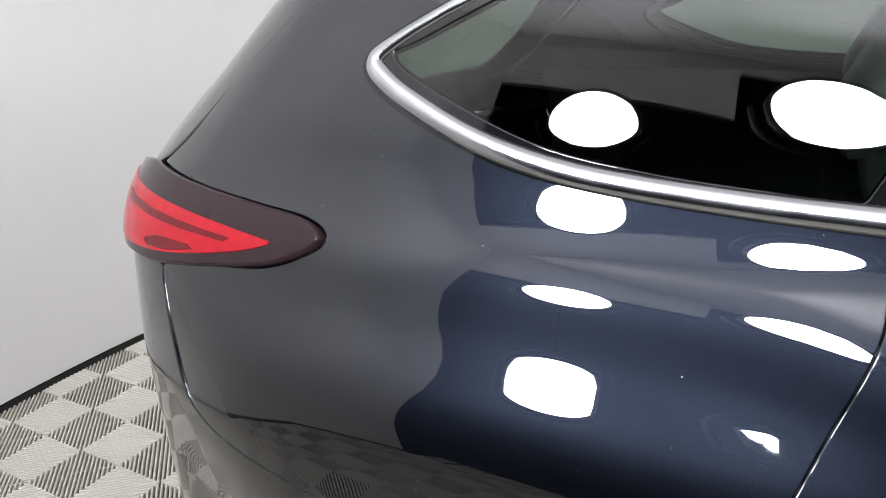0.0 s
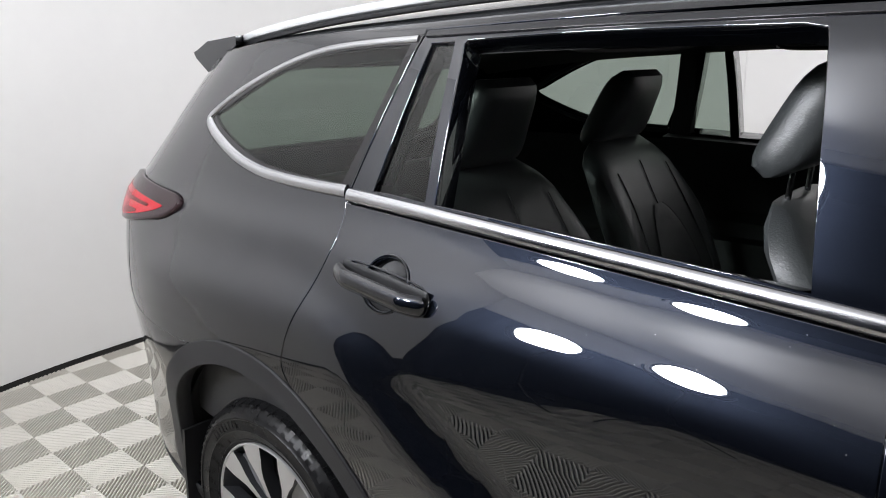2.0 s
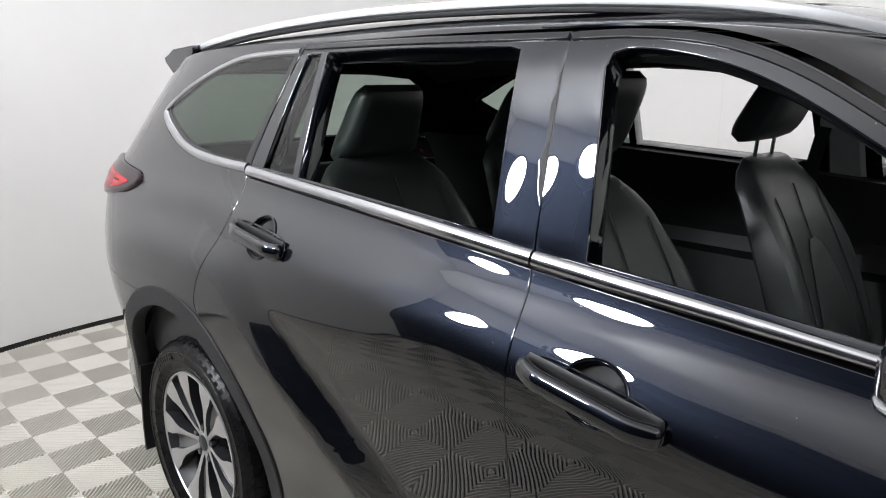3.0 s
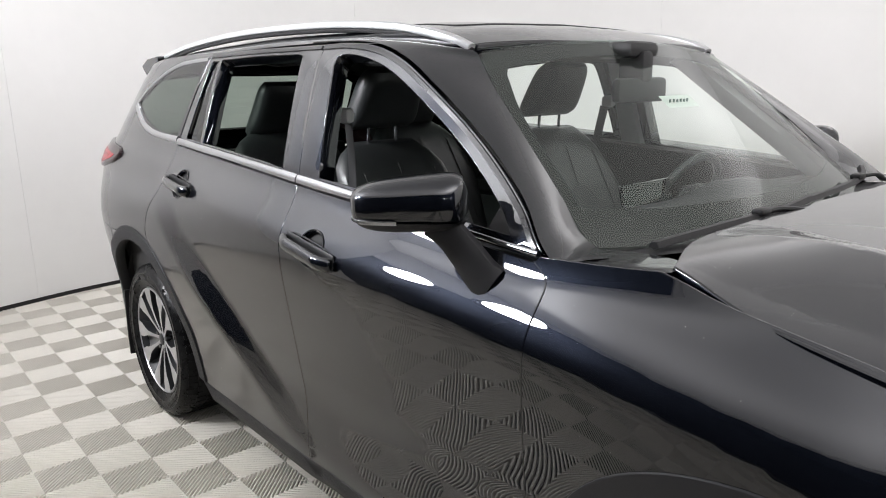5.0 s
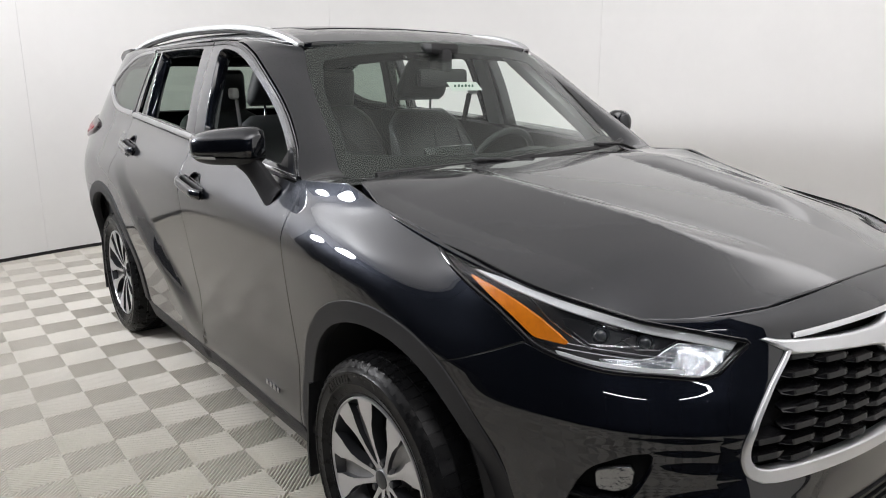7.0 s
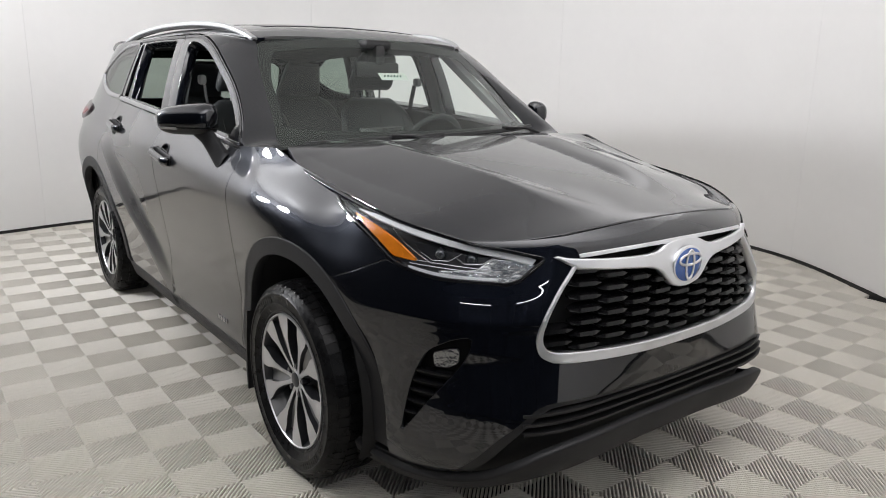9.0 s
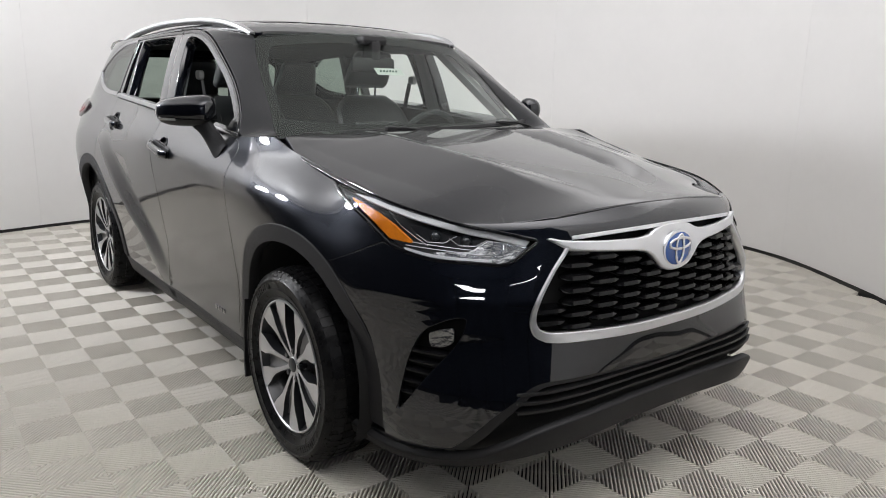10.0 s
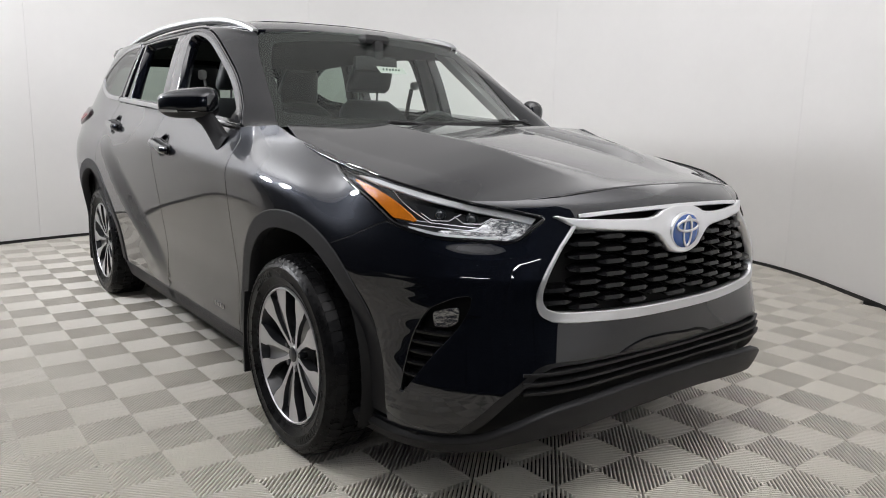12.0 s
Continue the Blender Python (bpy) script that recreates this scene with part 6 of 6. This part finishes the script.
    if head:
        hr = []
        for i in range(13):
            t = i / 12
            z = top + gap + tall * t
            k = (1 - (2 * abs(t - 0.5)) ** 4) ** 0.4 if 0 < t < 1 else 0.25
            w = 0.150 * (0.84 + 0.16 * k) * (1 - 0.20 * t + (0.16 * (1 - t) ** 3 if gap < 0 else 0.0))
            th = (0.070 - 0.006 * t) * k
            cx = x - 0.028 + 0.105 * t
            row = []
            for q in range(24):
                a = 2 * math.pi * q / 24
                ca, sa = math.cos(a), math.sin(a)
                row.append(Vector((cx + math.copysign(abs(ca) ** 0.6, ca) * th, y + math.copysign(abs(sa) ** 0.6, sa) * w, z)))
            hr.append(row)
        hd = part("headrest", grid(hr, closed=True, caps=True), LEATHER, s)
        for sg in (-1, 1):
            part("post", sweep([Vector((x - 0.01, y + sg * 0.062, top - 0.02)), Vector((x - 0.005, y + sg * 0.062, top + 0.05)), Vector((x, y + sg * 0.062, top + 0.09))], oval(0.006, 0.006, 8), up=Vector((1, 0, 0))), CHROME, hd)
    return s


seat(-0.345, -0.37, top=1.285, low=0.64)
seat(-0.200, 0.39, top=1.300, low=0.64)
seat(-1.150, -0.36, top=1.285, low=0.70, wide=0.56, gap=-0.012, tall=0.235)
seat(-1.140, 0.36, top=1.290, low=0.70, wide=0.56, gap=-0.012, tall=0.235)
for y in (-0.42, 0.0, 0.42):
    seat(-1.86, y, top=1.06, low=0.76, wide=0.36, lean=0.16, head=False)

part("headliner", grid([[roof_at(x, y) - Vector((0, 0, 0.045 + 0.02 * ease(abs(y), 0.5, 0.68))) for y in np.linspace(-0.69, 0.69, 19)] for x in np.linspace(-1.95, 0.30, 16)]), LINER, car)
part("cabin_floor", block((3.4, 1.6, 0.06), (-0.6, 0, 0.42), 0.02), CABIN, car)
part("cargo_wall", block((0.06, 1.3, 0.55), (-2.22, 0, 0.85), 0.02), CABIN, car)
# instrument panel with a hooded cluster and screen
rows = []
for y in np.linspace(-0.78, 0.78, 27):
    hood_ = 0.035 * bump(y, 0.38, 0.24)
    k = 1 - 0.06 * (y / 0.78) ** 2
    rows.append([Vector((0.93 * k, y, 1.15)), Vector((0.80 * k, y, 1.150)), Vector((0.66, y, 1.135 + hood_)), Vector((0.57, y, 1.115 + hood_)), Vector((0.54, y, 1.08)), Vector((0.57, y, 0.98)), Vector((0.52, y, 0.92)), Vector((0.60, y, 0.70)), Vector((0.75, y, 0.50))])
part("dashboard", grid(rows), CABIN, car, "dark grey soft dashboard")
part("screen", block((0.02, 0.26, 0.15), (0.56, 0.0, 1.11), 0.008, rot=Euler((0, radians(-14), 0)).to_matrix()), GLOSS, car, "dark centre touch screen")
part("centre_console", block((0.85, 0.26, 0.34), (0.15, 0.01, 0.62), 0.05), CABIN, car)
part("armrest", block((0.36, 0.22, 0.06), (-0.12, 0.01, 0.82), 0.025), LEATHER, car)
wheel_c, tilt = Vector((0.44, 0.39, 1.06)), Euler((0, radians(-66), 0)).to_matrix()
ringpts = [wheel_c + tilt @ Vector((0.185 * math.cos(2 * math.pi * k / 32), 0.185 * math.sin(2 * math.pi * k / 32), 0)) for k in range(32)]
steer = part("steering_wheel", sweep(ringpts, oval(0.016, 0.014, 10), up=tilt @ Vector((0, 0, 1)), closed=True), LEATHER, car, "black leather steering wheel")
part("hub", block((0.16, 0.13, 0.05), wheel_c + Vector((0.02, 0, -0.01)), 0.02, rot=tilt), CABIN, steer)
for sg in (-1, 1):
    part("spoke", sweep([wheel_c + Vector((0.02, 0, 0)), wheel_c + tilt @ Vector((0.0, sg * 0.17, 0))], oval(0.02, 0.01, 8), up=Vector((1, 0, 0))), SATIN, steer)
mir = part("inside_mirror", block((0.035, 0.25, 0.075), (0.515, -0.01, 1.465), 0.015), CABIN, car, "black inside mirror")
part("mirror_stem", block((0.10, 0.06, 0.10), (0.49, 0.0, 1.535), 0.02), CABIN, mir)
part("sensor_box", block((0.14, 0.15, 0.05), (0.455, 0.0, 1.585), 0.02), CABIN, car)
for flip in (False, True):
    s = -1 if flip else 1
    # inside of the doors
    rows = []
    for x in np.linspace(-1.15, 0.86, 24):
        b = BELT(x)
        w = lambda z, k: s * -(half(x, z) - k)
        rows.append([Vector((x, w(b, 0.05), b - 0.004)), Vector((x, w(b, 0.10), b - 0.012)), Vector((x, w(1.1, 0.115), 1.08)), Vector((x, w(1.0, 0.10), 0.98)), Vector((x, w(0.95, 0.17), 0.955)), Vector((x, w(0.90, 0.17), 0.90)), Vector((x, w(0.8, 0.11), 0.86)), Vector((x, w(0.6, 0.11), 0.50))])
    part("door_lining", grid(rows), CABIN, car, "dark moulded door lining")
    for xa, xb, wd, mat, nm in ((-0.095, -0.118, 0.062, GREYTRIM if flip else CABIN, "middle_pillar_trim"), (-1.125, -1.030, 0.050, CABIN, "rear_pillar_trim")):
        rows = []
        for k in range(9):
            z = 1.15 + 0.46 * k / 8
            xm = xa + (xb - xa) * k / 8
            hw = wd * (1 - 0.25 * k / 8)
            y_ = half(xm, z) - 0.062
            rows.append([Vector((xm - hw, s * -(y_ + 0.02), z)), Vector((xm - hw * 0.8, s * -y_, z)), Vector((xm + hw * 0.8, s * -y_, z)), Vector((xm + hw, s * -(y_ + 0.02), z))])
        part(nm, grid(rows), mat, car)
    rows = []
    for k in range(11):
        t = k / 10
        p = Vector((0.80 - 0.50 * t, s * -(0.725 - 0.160 * t), 1.155 + 0.42 * t))
        rows.append([p + Vector((-0.055, 0, -0.02)), p + Vector((-0.02, s * 0.03, -0.01)), p + Vector((0.03, s * 0.035, 0.0)), p + Vector((0.05, 0, 0.0))])
    part("front_pillar_trim", grid(rows), GREYTRIM, car, "light grey pillar trim")
    # rear quarter lining
    rows = []
    for x in np.linspace(-2.1, -1.12, 14):
        rows.append([Vector((x, s * -(half(x, z) - 0.07), z)) for z in (0.55, 0.8, 1.0, 1.15, 1.25)])
    part("quarter_lining", grid(rows), CABIN, car)
    # grab handle over the rear door
    gx0, gx1 = -0.73, -0.45
    part("grab_handle", sweep([Vector(q) for q in path([(gx0, s * -0.640, 1.588), (gx0 + 0.03, s * -0.625, 1.572), ((gx0 + gx1) / 2, s * -0.620, 1.568), (gx1 - 0.03, s * -0.625, 1.572), (gx1, s * -0.640, 1.588)], 5)], oval(0.010, 0.007, 8)), CABIN, car)
    for gx in (gx0, gx1):
        part("handle_cap", block((0.020, 0.016, 0.036), (gx, s * -0.648, 1.590), 0.005), GREYTRIM, car, "light grey end cap")
    # belt over the seat shoulder
    part("seat_belt", sweep([Vector(q) for q in path([(-0.13, s * -0.66, 1.38), (-0.15, s * -0.64, 1.20), (-0.14, s * -0.66, 0.95), (-0.12, s * -0.70, 0.60)], 5)], oval(0.022, 0.0016, 6, 4), up=Vector((0, s * 1.0, 0))), CABIN, car, "dark seat belt webbing")
    part("belt_guide", block((0.06, 0.035, 0.05), (-0.12, s * -0.675, 1.40), 0.014), GREYTRIM, car)


# ---- ribbed floor tiles, 0.4 m, each of four squares with slanting ribs
SQ, RIB, SLOT0 = 0.2, 0.02, (2.19, 0.70)


def ribbed_tile():
    vs, fs = [], []

    def face(*q):
        n = len(vs)
        vs.extend(q)
        fs.append(list(range(n, n + len(q))))

    def bar(a, b, c, d, z0, z1, sides=True):
        """A strip a-b (one edge) and d-c (the other) with its two long flanks."""
        up = [(p[0], p[1], z1) for p in (a, b, c, d)]
        lo = [(p[0], p[1], z0) for p in (a, b, c, d)]
        face(*up)
        if sides:
            face(lo[0], lo[1], up[1], up[0])
            face(up[3], up[2], lo[2], lo[3])

    def lines(c, h):
        """The two long edges of a rib whose middle lies on x - y = c."""
        ends = []
        for e in (c - h, c + h):
            e = min(max(e, -SQ), SQ)
            ends.append(((e, 0.0), (SQ, SQ - e)) if e >= 0 else ((0.0, -e), (SQ + e, SQ)))
        return ends

    for i in range(2):
        for j in range(2):
            ox, oy, slant = (i - 1) * SQ, (j - 1) * SQ, (i + j) % 2 == 0
            for k in range(-10, 10):
                c = (k + 0.5) * RIB
                levels = []
                for h, z in ((0.0026, 0.0), (0.0056, -0.0032), (0.0058, -0.020)):
                    (a, b), (d, e) = lines(c, h)
                    row = []
                    for x, y in (a, b, e, d):
                        row.append((ox + (SQ - x if slant else x), oy + y, z))
                    levels.append(row)
                t, m, l = levels
                face(*(t if not slant else t[::-1]))
                for hi, lo in ((t, m), (m, l)):
                    face(hi[0], lo[0], lo[1], hi[1])
                    face(hi[2], lo[2], lo[3], hi[3])
            if slant:
                w = 0.0035
                bar(*[(ox + x, oy + y) for x, y in ((0, w), (0, -w + 0.007), (SQ, SQ - 0.0), (SQ - w * 2, SQ))], -0.020, -0.002, False)
    me = bpy.data.meshes.new("tile")
    me.from_pydata(vs, [], fs)
    me.materials.append(TILE)
    return me


floor = thing("floor", "light greige ribbed plastic floor tiles laid in a chequer pattern", "floor", kind="structure")
part("subfloor", block((13, 13, 0.04), (0, 0, -0.0405), 0), SUBFLOOR, floor)
part("hall_floor", block((13, 6.5, 0.02), (0, -6.0, -0.0215), 0), HALLFLOOR, floor, "dark carpet of the hall")
tile_mesh = ribbed_tile()
spots = []
for i in range(-18, 14):
    for j in range(-18, 14):
        x, y = SLOT0[0] + (2 * i) * SQ, SLOT0[1] + (2 * j) * SQ
        if within_loop((x, y), [(p[0] * 1.03, p[1] * 1.03) for p in WALL_PLAN + header_line]):
            spots.append((x, y))
spots.sort(key=lambda p: (p[0] * 0.8 + 0.3) ** 2 + (p[1] + 0.2) ** 2)
for x, y in spots[:300]:
    t = new("tile", tile_mesh)
    t.location, t.parent = (x, y, 0), floor
rest_v, rest_f = [], []
base_v = [v.co.copy() for v in tile_mesh.vertices]
base_f = [list(p.vertices) for p in tile_mesh.polygons]
for x, y in spots[300:]:
    n = len(rest_v)
    rest_v += [(v[0] + x, v[1] + y, v[2]) for v in base_v]
    rest_f += [[n + k for k in f] for f in base_f]
far_me = bpy.data.meshes.new("far_tiles")
far_me.from_pydata(rest_v, [], rest_f)
far = part("far_tiles", far_me, TILE, floor)
far["kind"] = "stuff"
